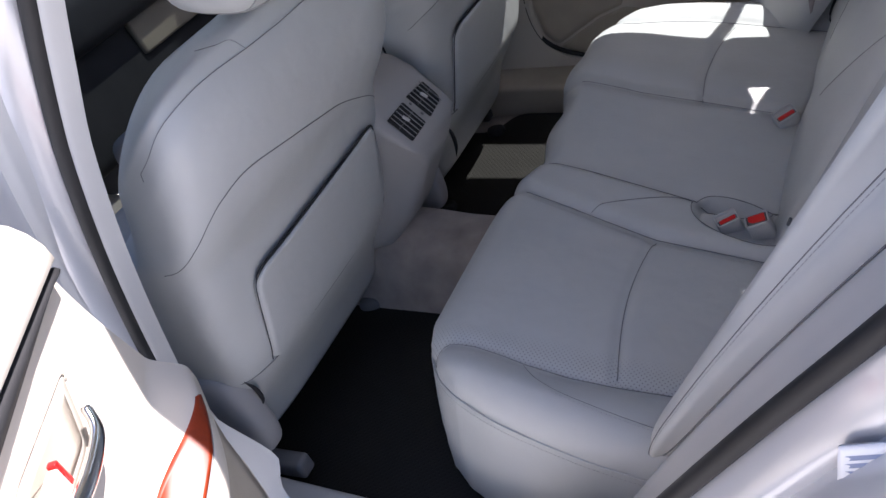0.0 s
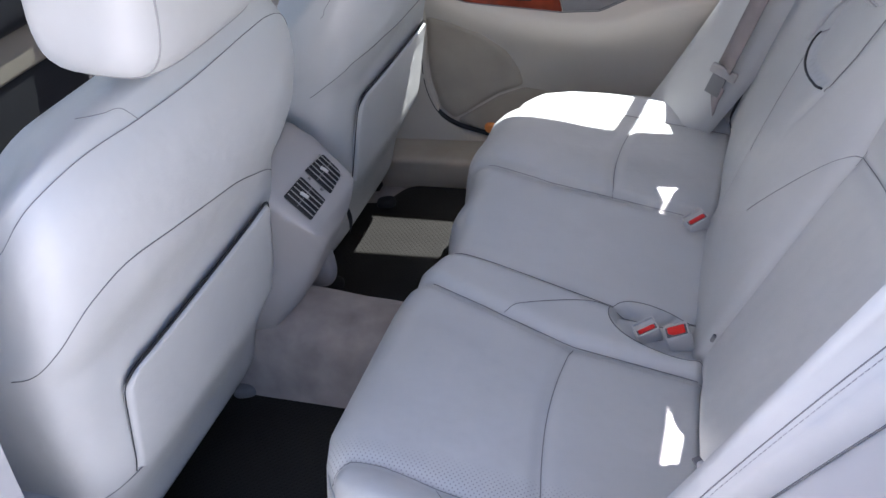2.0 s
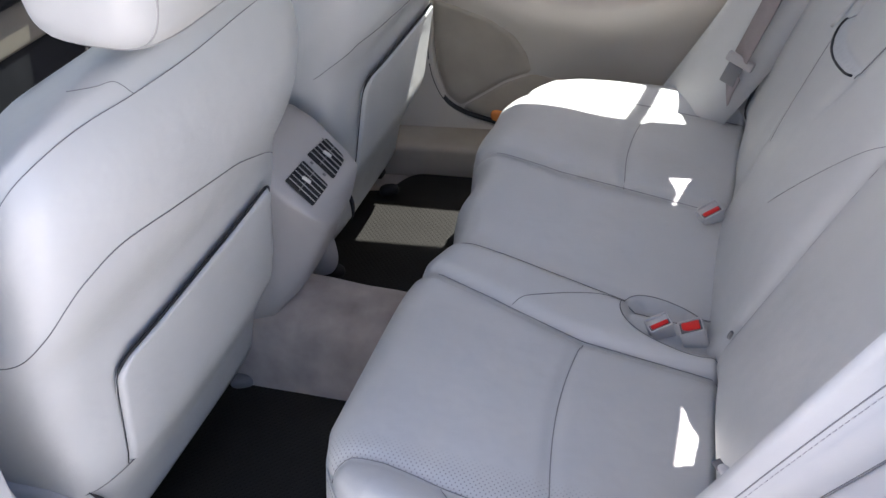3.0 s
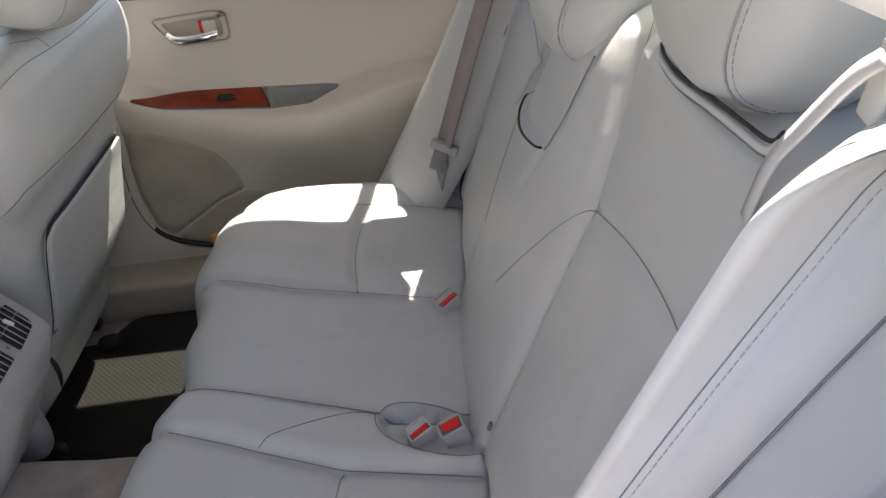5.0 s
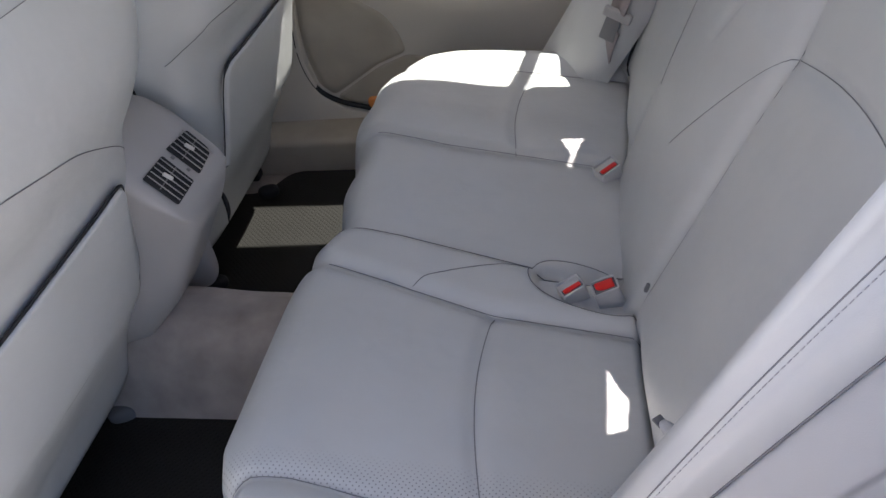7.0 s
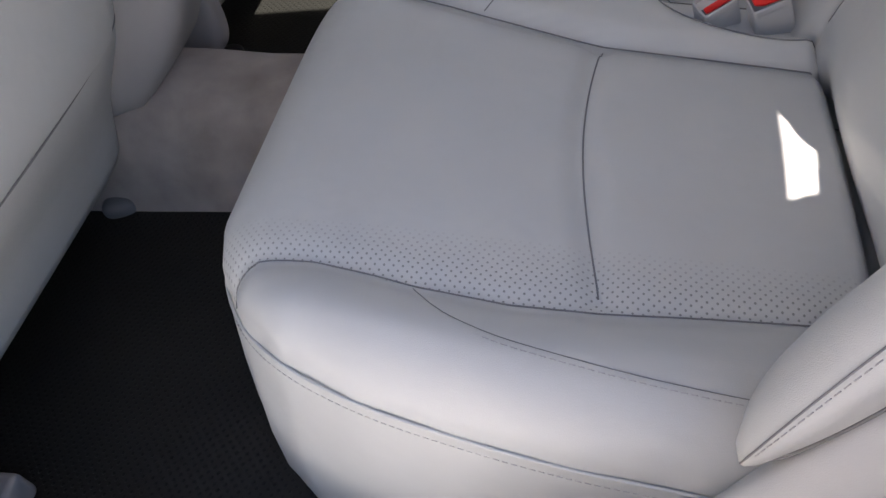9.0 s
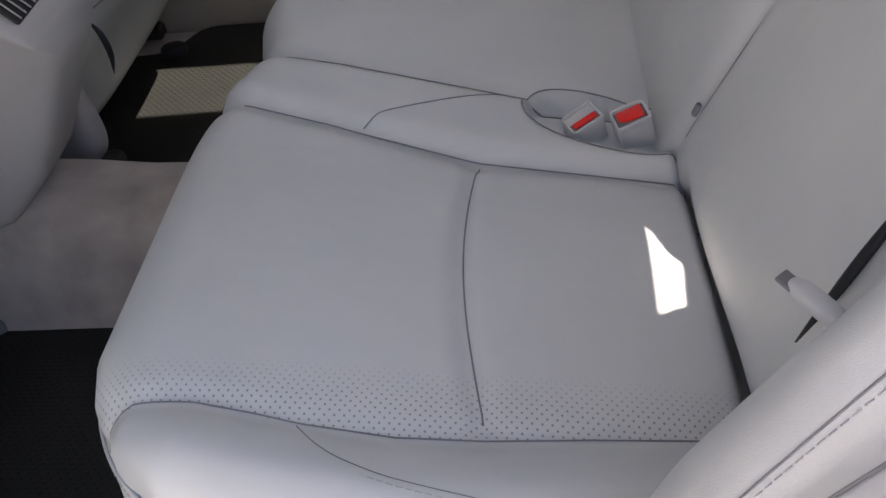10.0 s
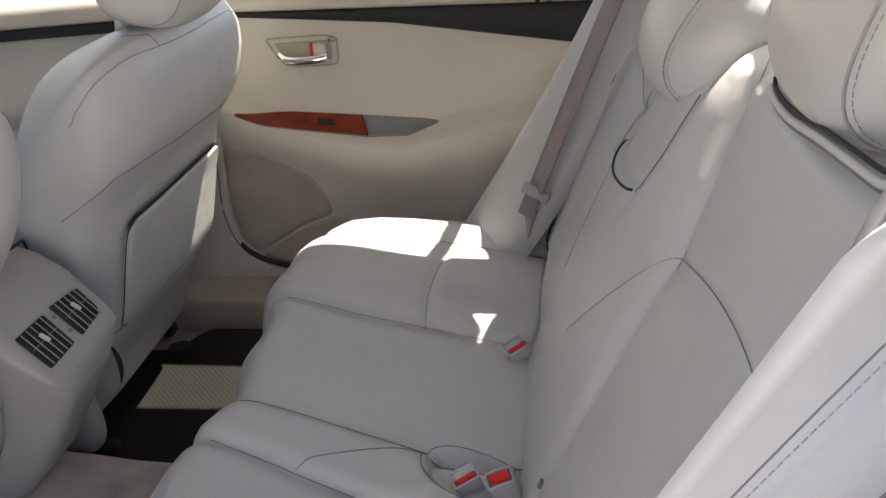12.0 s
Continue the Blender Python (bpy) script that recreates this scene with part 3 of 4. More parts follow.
def bolster(sign):
    s = thing("side_bolster", "grey leather side bolster between backrest and doorway", "car seat", "side bolsters")
    loops, pipe_line, stitch_line, rear_line = [], [], [], []
    if sign < 0:
        for t in 0.5 * np.linspace(0, 1, 90) ** 1.5 + 0.5 * (1 - (1 - np.linspace(0, 1, 90)) ** 1.5):
            z = 0.628 + 0.562 * t
            k = (0.04 + 0.96 * round_off((z - 0.628) / 0.085)) * (0.2 + 0.8 * round_off((1.192 - z) / 0.045))
            core = bolster_border(z - 0.7) + Vector((-0.002, -0.018))
            sec = near_bolster_section(z)
            loop = [Vector((core.x + (p.x - core.x) * k, -(core.y + (p.y - core.y) * k), z)) for p in sec]
            loops.append(loop)
            pipe_line.append(loop[6])
            stitch_line.append(loop[6].lerp(loop[7], 0.42) + Vector((-0.0003, -0.0004, 0.0002)))
            rear_line.append(loop[9])
    else:
        for t in np.linspace(0, 1, 40):
            z = 0.54 + 0.74 * t
            x0 = 0.395 + 0.49 * (z - 0.66) + 0.02 * math.sin(t * 3.1) - 0.05 * (1 - t)
            sec = [(0.15, 0.47), (0.085, 0.505), (0.03, 0.548), (0.006, 0.588), (0.0, 0.612), (0.006, 0.634), (0.022, 0.652), (0.045, 0.664), (0.075, 0.672), (0.13, 0.676)]
            loop = [Vector((x0 + dx, y, z + 0.10 * (dx - 0.05))) for dx, y in sec]
            loops.append(loop)
            pipe_line.append(loop[6])
            stitch_line.append(loop[6].lerp(loop[7], 0.4) + Vector((0, 0.0006, 0)))
            rear_line.append(loop[8])
    part("pad", loft(loops), LEATHER, s, "grey leather pad")
    part("seam", tube([p + Vector((-0.0003, sign * 0.0003, 0)) for p in pipe_line[3:]], 0.0006, 6), SEAM, s, "dark sewn seam")
    part("stitching", dashes(stitch_line[6:], 0.004, 0.0022, 0.00036), STITCH, s)
    part("seam", tube([p + Vector((0.0004, sign * 0.0006, 0)) for p in rear_line[2:]], 0.0010, 6), SEAM, s, "dark sewn seam")


bolster(-1)
bolster(1)

# smooth trim of the post between bolster and weatherstrip
rows = []
for z in np.linspace(0.50, 1.30, 50):
    d = z - 0.7
    p, e = bolster_border(d) + Vector((0.003, -0.004)), post_edge(d)
    m1, m2 = p.lerp(e, 0.40) + Vector((-0.004, 0.010)), p.lerp(e, 0.75) + Vector((-0.005, 0.008))
    line = smoothed([(p.x + 0.03, -p.y + 0.03, z), (p.x, -p.y, z), (m1.x, -m1.y, z), (m2.x, -m2.y, z), (e.x, -e.y, z), (e.x + 0.012, -e.y - 0.05, z)], 5)
    rows.append([tuple(q) for q in line])
part("post_trim", fixed(grid_mesh(np.array(rows))), GREYPANEL, body, "smooth pale grey post trim")

# ---------------------------------------------------------------- front seats
SZ = [0.40, 0.50, 0.58, 0.63, 0.76, 0.85, 0.90, 0.94, 1.00, 1.05, 1.085]
SXR = [-0.335, -0.300, -0.248, -0.226, -0.196, -0.168, -0.128, -0.104, -0.086, -0.086, -0.104]
SXF = [-0.46, -0.46, -0.45, -0.44, -0.41, -0.385, -0.37, -0.355, -0.335, -0.315, -0.30]
SW = [0.235, 0.25, 0.262, 0.268, 0.276, 0.280, 0.284, 0.284, 0.286, 0.285, 0.273]


SEAT_POWER = 4.4
_z = np.linspace(0.34, 1.16, 411)


def melted(values, width=25):
    """A profile with its corners melted away."""
    v = np.interp(_z, SZ, values)
    v = np.where(_z < SZ[0], values[0] + (_z - SZ[0]) * (values[1] - values[0]) / (SZ[1] - SZ[0]), v)
    v = np.where(_z > SZ[-1], values[-1] + (_z - SZ[-1]) * (values[-1] - values[-2]) / (SZ[-1] - SZ[-2]), v)
    k = np.hanning(width + 2)[1:-1]
    out = np.convolve(np.pad(v, width // 2, mode="edge"), k / k.sum(), mode="valid")
    return out


SEAT_PROFILE = [melted(v) for v in (SXR, SXF, SW)]
SEAT_FALL = 0.24


class SeatShape:
    """The outside of a front seat's back; stretch lifts what lies above the map pocket."""

    def __init__(self, stretch, shift):
        self.stretch, self.shift = stretch, shift

    def flat(self, z):
        return z if z < 0.80 else 0.80 + (z - 0.80) / self.stretch

    def raised(self, z):
        return z if z < 0.80 else 0.80 + (z - 0.80) * self.stretch

    def sizes(self, z):
        return [float(np.interp(z, _z, v)) for v in SEAT_PROFILE]

    def fall(self, z):
        return SEAT_FALL * float(ease(0.80, 1.05, z))

    def settled(self, x, dy, z):
        """The shape's shoulder slopes down forwards on its near side."""
        k = float(ease(0.85, 1.05, z))
        side = max(0.0, (abs(dy) - 0.1005) / 0.1795) ** 1.64
        ahead = max(0.0, -0.10 - x) / 0.2
        drop = (0.108 * ahead if dy < 0 else 0.008) * side * k + 0.12 * k * max(0.0, -0.12 - x) + 0.0037 * float(ease(1.0, 1.08, z))
        return (x, dy + self.shift * k, z - drop)

    def section(self, z, n=72):
        xr, xf, w = self.sizes(z)
        e = 2 / SEAT_POWER
        return [(0.5 * (xr + xf) + 0.5 * (xr - xf) * math.copysign(abs(math.cos(a)) ** e, math.cos(a)), w * math.copysign(abs(math.sin(a)) ** e, math.sin(a))) for a in np.linspace(0, 2 * math.pi, n, endpoint=False)]

    def rear_x(self, dy, z):
        """x of the rear face at a side offset and height."""
        s, x = self.flat(z), 0.0
        for _ in range(8):
            xr, xf, w = self.sizes(s)
            q = min(0.9995, abs(dy) / w)
            x = 0.5 * (xr + xf) + 0.5 * (xr - xf) * (1 - q ** SEAT_POWER) ** (1 / SEAT_POWER)
            s = self.flat(z - self.fall(s) * (x - xr))
        return x


def back_seam(yc):
    """The sewn arc across a seat back, (side, height); the driver seat's stands higher."""
    if yc < 0:
        return [(-0.2822, 0.882), (-0.277, 0.915), (-0.270, 0.935), (-0.256, 0.957), (-0.23, 0.972), (-0.181, 0.979), (-0.095, 0.963), (0.0, 0.940), (0.068, 0.921), (0.14, 0.888), (0.21, 0.850), (0.262, 0.815)]
    return [(-0.279, 0.850), (-0.274, 0.880), (-0.262, 0.900), (-0.242, 0.912), (-0.15, 0.910), (-0.064, 0.900), (0.05, 0.895), (0.20, 0.885), (0.262, 0.870)]


def front_seat(yc, sign, label):
    """sign: +1 where the outer side lies towards +y."""
    s = thing("front_seat", label, "car seat", "front seats", at=(-0.3, yc, 0.37))
    shape = SeatShape(1.13, 0.012) if yc < 0 else SeatShape(1.0, -0.014)

    def at(x, dy, z):
        return Vector(shape.settled(x, dy, z)) + Vector((0, yc, 0))
    loops = []
    for z in np.linspace(0.42, 1.085, 60):
        xr = shape.sizes(z)[0]
        loops.append([at(x, y, shape.raised(z) + shape.fall(z) * (x - xr)) for x, y in shape.section(z)])
    top, base = shape.raised(1.085), shape.section(1.085)
    cx = sum(p[0] for p in base) / len(base)
    for k in range(1, 9):
        a = k / 9 * math.pi / 2
        f = math.cos(a) ** 0.8
        loops.append([at(cx + (x - cx) * f, y * (0.35 + 0.65 * f), top + SEAT_FALL * (cx + (x - cx) * f + 0.104) + 0.030 * math.sin(a)) for x, y in base])
    part("backrest", loft(loops), LEATHER, s, "light grey leather seat back")
    arc = smoothed([(d, z, 0) for d, z in back_seam(yc)], 8)
    pts = [at(shape.rear_x(p.x, p.y) + 0.0006, p.x, p.y) for p in arc]
    seam(pts, s)
    hem = smoothed([(-0.281, 0, -0.043), (-0.275, 0, -0.030), (-0.257, 0, -0.019), (-0.21, 0, -0.012), (-0.163, 0, -0.011), (-0.10, 0, -0.015), (0.0, 0, -0.019), (0.126, 0, -0.018), (0.20, 0, -0.020), (0.25, 0, -0.036), (0.272, 0, -0.070)], 6)
    line = [tuple(at(shape.rear_x(p.x, top + p.z) + 0.0006, p.x, top + p.z)) for p in hem]
    seam(line, s, 0.0005)
    part("stitching", dashes([(x + 0.0006, y, z - 0.007) for x, y, z in line[4:-8]], 0.004, 0.0015, 0.0004), SEAM, s)

    # short seam from the stitched line over the top
    def crown(u, d):
        """A place on the rounded top: u from 0 at the rear edge towards the middle."""
        q = u * math.pi / 2
        f = math.cos(q) ** 0.8
        x = shape.rear_x(d, top - 0.002)
        return at(cx + (x - cx) * f + 0.0006, d * (0.35 + 0.65 * f), top + SEAT_FALL * (cx + (x - cx) * f + 0.104) + 0.030 * math.sin(q) + 0.001)
    seam(smoothed([at(shape.rear_x(-0.10, top - 0.015) + 0.0006, -0.10, top - 0.015), crown(0.06, -0.112), crown(0.20, -0.136), crown(0.34, -0.158), crown(0.46, -0.176)], 6), s, 0.0004)

    # map pocket: a stiff padded panel standing off the back
    def lift(d, z, h):
        return Vector((shape.rear_x(d, z) + 0.002 + h + 0.007 * max(0, (z - 0.62) / 0.18), yc + d, z))
    z0, z1, rows, cols = 0.607, 0.804, 40, 61
    tilt = -0.03 * sign * (1 if yc < 0 else 0)

    def half(z):
        h = 0.197 - 0.006 * (z - z0) / (z1 - z0)
        if z > z1 - 0.030:
            h -= 0.030 * (1 - math.sqrt(max(0, 1 - ((z - z1 + 0.030) / 0.030) ** 2)))
        if z < z0 + 0.020:
            h -= 0.020 * (1 - math.sqrt(max(0, 1 - ((z0 + 0.020 - z) / 0.020) ** 2)))
        return h
    grid = []
    for k in range(rows + 1):
        b = 0.5 - 0.5 * math.cos(math.pi * k / rows)
        z = z0 + (z1 - z0) * b
        row = []
        for m in range(cols):
            t = math.sin((m / (cols - 1) - 0.5) * math.pi)
            d = t * half(z)
            edge = min(half(z) * (1 - abs(t)), z1 - z + 0.0005, z - z0 + 0.0005)
            e = min(1.0, max(0.0, edge) / 0.007)
            row.append(lift(d, z + tilt * d * b, -0.004 + 0.011 * math.sqrt(1 - (1 - e) ** 2)))
        grid.append([tuple(p) for p in row])
    part("map_pocket", fixed(grid_mesh(np.array(grid))), LEATHER, s, "stiff grey map pocket")
    rim = rounded([(-0.199, 0.612), (-0.193, 0.8065), (0.193, 0.8065), (0.199, 0.612)], [0.004, 0.032, 0.032, 0.004], 8)[4:-4]
    rim = [tuple(Vector(p).lerp(Vector(q), k / 8)) for p, q in zip(rim, rim[1:]) for k in range(8)]
    part("pocket_gap", sweep([lift(d, z + tilt * d * max(0, (z - z0) / (z1 - z0)), 0.0005) for d, z in rim], ring(0.0024, 0.0024, 6), scale=lambda t: (0.36 if yc < 0 else 0.45) + 0.64 * float(ease(0.24, 0.36, t)) * float(ease(0.76, 0.64, t))), BLACK, s, "dark gap round the pocket")
    # lower edge of the back, recliner cover and frame
    low = [(shape.rear_x(d, 0.606) + 0.0008, yc + d, 0.606 - 0.004 * math.cos(d * 9)) for d in np.linspace(-0.262, 0.262, 50)]
    seam(low, s, 0.0013)
    if yc > 0:
        part("recliner_cover", pillow((0.110, 0.050, 0.220), (-0.345, yc - 0.262, 0.500), 3.2, (0, -6, 0)), PLASTIC, s, "rounded grey recliner cover")
        part("cover_gap", sweep(smoothed([(-0.250, yc - 0.232, 0.600), (-0.238, yc - 0.236, 0.580), (-0.236, yc - 0.238, 0.550), (-0.244, yc - 0.238, 0.520)], 5), ring(0.0048, 0.0048, 8), scale=lambda t: 0.12 + 0.85 * math.sin(t * math.pi)), BLACK, s, "dark crescent gap beside the cover")
    else:
        part("recliner_cover", pillow((0.150, 0.062, 0.190), (-0.338, yc + sign * 0.256, 0.530), 3.4, (0, -6, 0)), PLASTIC, s, "rounded grey recliner cover")
        part("cover_gap", sweep(smoothed([(-0.262, yc + sign * 0.252, 0.614), (-0.252, yc + sign * 0.248, 0.596), (-0.252, yc + sign * 0.246, 0.570), (-0.260, yc + sign * 0.246, 0.552)], 5), ring(0.0042, 0.0042, 8), scale=lambda t: 0.12 + 0.85 * math.sin(t * math.pi)), BLACK, s, "dark crescent gap beside the cover")
        part("rail_cover", box((0.090, 0.036, 0.040), (-0.318, yc + sign * 0.232, 0.350), 0.009, (0, -6, 0), 4), PULLGREY, s, "grey seat rail cover")
    part("seat_base", box((0.56, 0.50, 0.17), (-0.66, yc, 0.52), 0.05, (0, 8, 0), 5), LEATHER, s, "grey leather front cushion")
    for d in (-0.215, 0.215):
        part("seat_rail", box((0.30, 0.034, 0.026), (-0.54, yc + d, 0.330), 0.006, (0, -2, 0)), BLACK, s, "dark grey seat rail")
    for x, y in ((-0.378, yc - 0.195 * sign),) if yc < 0 else ((-0.350, 0.170), (-0.345, 0.500)):
        part("rail_end", pillow((0.050, 0.034, 0.030), (x, y, 0.332), 2.6, (0, 0, 20)), BLACK if yc > 0 else INKGREY, s, "rounded rail end cap")
    for d in (-0.018, 0.102) if yc < 0 else (-0.084, 0.036):
        part("headrest_post", tube([(-0.170, yc + d, top - 0.04), (-0.130, yc + d, top + 0.09)], 0.006, 10), CHROME, s, "thin headrest post")
        part("post_collar", tube([(-0.166, yc + d, top - 0.005), (-0.160, yc + d, top + 0.030)], 0.013, 14), LEATHER, s, "pale post collar")
    hx, hy, hz = (-0.111, yc + 0.034, top + 0.125) if yc < 0 else (-0.096, yc - 0.024, top + 0.110)
    wide, taper, power, lean = Vector((0.165, 0.246, 0.213)), -0.30, 3.8 if yc < 0 else 3.0, 6 if yc < 0 else 12
    h = part("headrest", pillow(wide, (hx, hy, hz), power, (0, lean, 0), taper=taper), LEATHER, s, "light grey leather headrest")
    m = pose(hx, hy, hz, 0, lean, 0)
    e, f = 2 / power, 0.72
    k = (1 - f ** power) ** (1 / power)

    def fold(v):
        return math.copysign(abs(v) ** e, v)
    for side in (-1, 1):
        lp = []
        for q in np.linspace(0, 2 * math.pi, 56):
            up = fold(math.sin(q)) * k
            lp.append(m @ Vector((fold(math.cos(q)) * wide.x / 2 * k, side * f * wide.y / 2 * (1 - taper * (1 - up) / 2), up * wide.z / 2)))
        part("seam", tube(lp, 0.0013, 6), WELT, h, "pale sewn welt")
    low = -0.90
    k = (1 - abs(low) ** power) ** (1 / power)
    lp = [m @ Vector((fold(math.cos(q)) * wide.x / 2 * k, fold(math.sin(q)) * wide.y / 2 * k * (1 - taper * (1 - low) / 2), low * wide.z / 2)) for q in np.linspace(0, 2 * math.pi, 60)]
    part("seam", tube(lp, 0.0013, 6), WELT, h, "pale sewn welt")
    return s


front_seat(-0.360, -1, "light grey leather driver seat with map pocket")
front_seat(0.360, 1, "light grey leather passenger seat with map pocket").location += Vector((0.015, 0.006, 0))

# ---------------------------------------------------------------- centre console with rear vents
con = thing("center_console", "grey plastic centre console with two rear air vents", "console")


def console_body():
    loops = []
    yc = -0.040
    stations = [(-0.95, 0.74, 0.44, 0.10), (-0.60, 0.85, 0.44, 0.11), (-0.36, 0.855, 0.44, 0.110), (-0.300, 0.846, 0.455, 0.110), (-0.245, 0.826, 0.51, 0.110), (-0.210, 0.800, 0.56, 0.108), (-0.180, 0.762, 0.61, 0.104), (-0.152, 0.728, 0.655, 0.098), (-0.142, 0.712, 0.675, 0.092)]
    for x, top, low, w in stations:
        h, cz = (top - low) / 2, (top + low) / 2
        loops.append([(x, yc + a * (1.0 - (0.12 + 0.38 * float(ease(-0.36, -0.20, x))) * (0.5 - 0.5 * b / h)), cz + b) for a, b in ring(w, h, 40, 7.0)])
    return loft(loops)


part("console_body", console_body(), PLASTIC, con, "grey plastic housing")
VENT = pose(-0.1755, -0.040, 0.7575, 0, 51.0, 0)  # local x runs down the slope, z out of it


def on_vent(bm):
    bm.transform(VENT)
    return bm


for yv, cut in ((-0.0415, 0.003), (0.0390, 0.014)):
    outline = rounded([(-0.021, -0.032 + yv), (0.039, -0.031 + yv), (0.039 - cut * 0.4, 0.029 + yv), (-0.021 + cut * 0.5, 0.031 + yv)], [0.003, 0.004, cut, 0.004], 5)
    v = part("vent", on_vent(plate(outline, 0.0020, lambda u, v, h: Vector((u, v, 0.0005 + h)), 0.0008)), BLACK, con, "black louvred air vent")
    for k in range(5):
        part("slat", on_vent(box((0.056, 0.0011, 0.0045), (0.009, yv - 0.0230 + 0.0112 * k, 0.0036), 0.0004, (30, 0, 0), 1)), PLASTIC, v)
    part("slat", on_vent(box((0.0018, 0.058, 0.002), (0.006, yv, 0.0028), 0.0004, (0, 0, 0), 1)), INKGREY, v)
    part("vent_knob", on_vent(box((0.016, 0.005, 0.006), (0.004, yv - 0.002, 0.0065), 0.0018, (0, 0, 12))), SILVERED, v, "small grey vent knob")
for u in (-0.006, 0.022):
    part("thumbwheel", on_vent(box((0.006, 0.003, 0.004), (u, 0.0, 0.0015), 0.001)), PULLGREY, con, "small vent thumbwheel")
part("lid_gap", tube([(-0.270, -0.1505, 0.79), (-0.268, -0.142, 0.832), (-0.266, -0.04, 0.8375), (-0.268, 0.062, 0.832), (-0.270, 0.0705, 0.79)], 0.0025, 6), BLACK, con, "dark lid joint")

# ---------------------------------------------------------------- floor, tunnel and mats
def tunnel():
    rows = []
    for x in np.linspace(-1.4, 0.14, 60):
        rows.append([(x, -0.058 + (0.112 if t < 0 else 0.165) * t, 0.313 + (0.140 + 0.03 * ease(-0.1, -0.4, x) - 0.036 * ease(-0.15, 0.1, x)) * (1 - abs(t) ** 3.2) + 0.002 * noise.noise((x * 14, t * 5, 0))) for t in np.linspace(-1, 1, 41)])
    return grid_mesh(np.array(rows))


tagged(part("carpet", tunnel(), CARPET, None), "pale grey carpeted transmission tunnel", "carpet", kind="structure")


def mat(outline, label):
    m = thing("floor_mat", label, "floor mat", "rear floor mats")
    part("mat", plate(rounded(outline, 0.035, 6), 0.010, lambda a, b, h: Vector((a, b, 0.314 + h)), 0.003), MAT, m)
    return m


mat([(-0.62, -0.645), (0.10, -0.645), (0.10, -0.154), (-0.62, -0.150)], "black studded rubber floor mat")
mat([(-0.62, 0.135), (-0.30, 0.095), (0.10, 0.015), (0.10, 0.600), (-0.30, 0.605), (-0.345, 0.515), (-0.62, 0.50)], "black studded rubber floor mat with a sunlit patch")

# ---------------------------------------------------------------- far side: rear door, front door, pillars, windows
FLZ, FLX = [0.40, 0.42, 0.435, 0.46, 0.49, 0.55, 0.61, 0.76, 1.00, 1.05], [-0.03, -0.09, -0.155, -0.205, -0.234, -0.250, -0.252, -0.232, -0.170, -0.160]
LIP_X, LIP_Z = [-0.26, -0.18, -0.10, 0.0, 0.10, 0.20, 0.26, 0.33, 0.42, 0.66], [0.826, 0.812, 0.784, 0.752, 0.736, 0.732, 0.742, 0.762, 0.775, 0.785]


def belt_z(x):
    return np.interp(x, [-0.9, -0.4, -0.14, 0.18, 0.54, 0.7], [0.975, 0.992, 1.010, 0.986, 0.932, 0.91])


def door_y(x, z):
    """Depth of the far door's inner face."""
    lip = np.interp(x, LIP_X, LIP_Z)
    s = z - lip
    below = np.exp(-(np.clip(-s - 0.012, 0, 1) / 0.085) ** 2)
    above = 1 - 0.80 * ease(0.0, 0.042, s) - 0.20 * ease(0.04, 0.20, s)
    bulge = np.where(s < 0, below, above) * 0.062
    bulge = bulge * ease(-0.34, -0.10, x)
    return 0.738 - bulge - 0.010 * ease(0.56, 0.46, z) + 0.006 * np.sin(np.clip((z - 0.82) / 0.18, 0, 1) * math.pi)


def door_panel():
    us, vs = np.linspace(0, 1, 150), np.linspace(0, 1, 150)
    uu, vv = np.meshgrid(us, vs, indexing="ij")
    z0 = 0.402 + 0.60 * vv
    xl = np.interp(z0, FLZ, FLX)
    x = xl + (0.66 - xl) * uu
    z = 0.402 + (belt_z(x) + 0.004 - 0.402) * vv
    face = np.stack([x, door_y(x, z), z], -1)
    return grid_mesh(face)


def on_door(a, b, h):
    return Vector((a, float(door_y(a, b)) - h, b))


def skin(outline, thick, rings=7):
    """A thin raised patch that follows the door's face."""
    c = Vector((sum(p[0] for p in outline) / len(outline), sum(p[1] for p in outline) / len(outline)))
    bm = bmesh.new()
    n, prev = len(outline), None
    hub = bm.verts.new(on_door(c.x, c.y, thick))
    for k in range(1, rings + 1):
        cur = [bm.verts.new(on_door(*(c + (Vector(p) - c) * (k / rings)), thick)) for p in outline]
        for i in range(n):
            if prev:
                bm.faces.new((prev[i], cur[i], cur[(i + 1) % n], prev[(i + 1) % n]))
            else:
                bm.faces.new((hub, cur[i], cur[(i + 1) % n]))
        prev = cur
    low = [bm.verts.new(on_door(*(c + (Vector(p) - c) * 1.01), -0.002)) for p in outline]
    for i in range(n):
        bm.faces.new((prev[i], low[i], low[(i + 1) % n], prev[(i + 1) % n]))
    bmesh.ops.recalc_face_normals(bm, faces=bm.faces)
    return bm


def belt_face(x0, x1):
    """The black band under the ledge of the window sill."""
    loops = []
    for x in np.linspace(x0, x1, 40):
        zb, zt = float(belt_z(x)), sill_z(x)
        loops.append([(x, 0.734, zb), (x, 0.726, zb + 0.004), (x, 0.722, zt - 0.004), (x, 0.726, zt), (x, 0.79, zt), (x, 0.79, zb)])
    return loft(loops)


def sill_z(x):
    return float(np.interp(x, [-0.9, -0.2, 0.5, 0.75], [1.000, 1.022, 1.012, 1.010]))


def belt_ledge(x0, x1):
    """The sloping ledge between the black band and the glass."""
    loops = []
    for x in np.linspace(x0, x1, 40):
        zt, k = sill_z(x), float(np.interp(x, [-0.165, 0.0, 0.31, 0.52, 0.70], [1.1, 1.15, 1.55, 1.9, 2.2]))
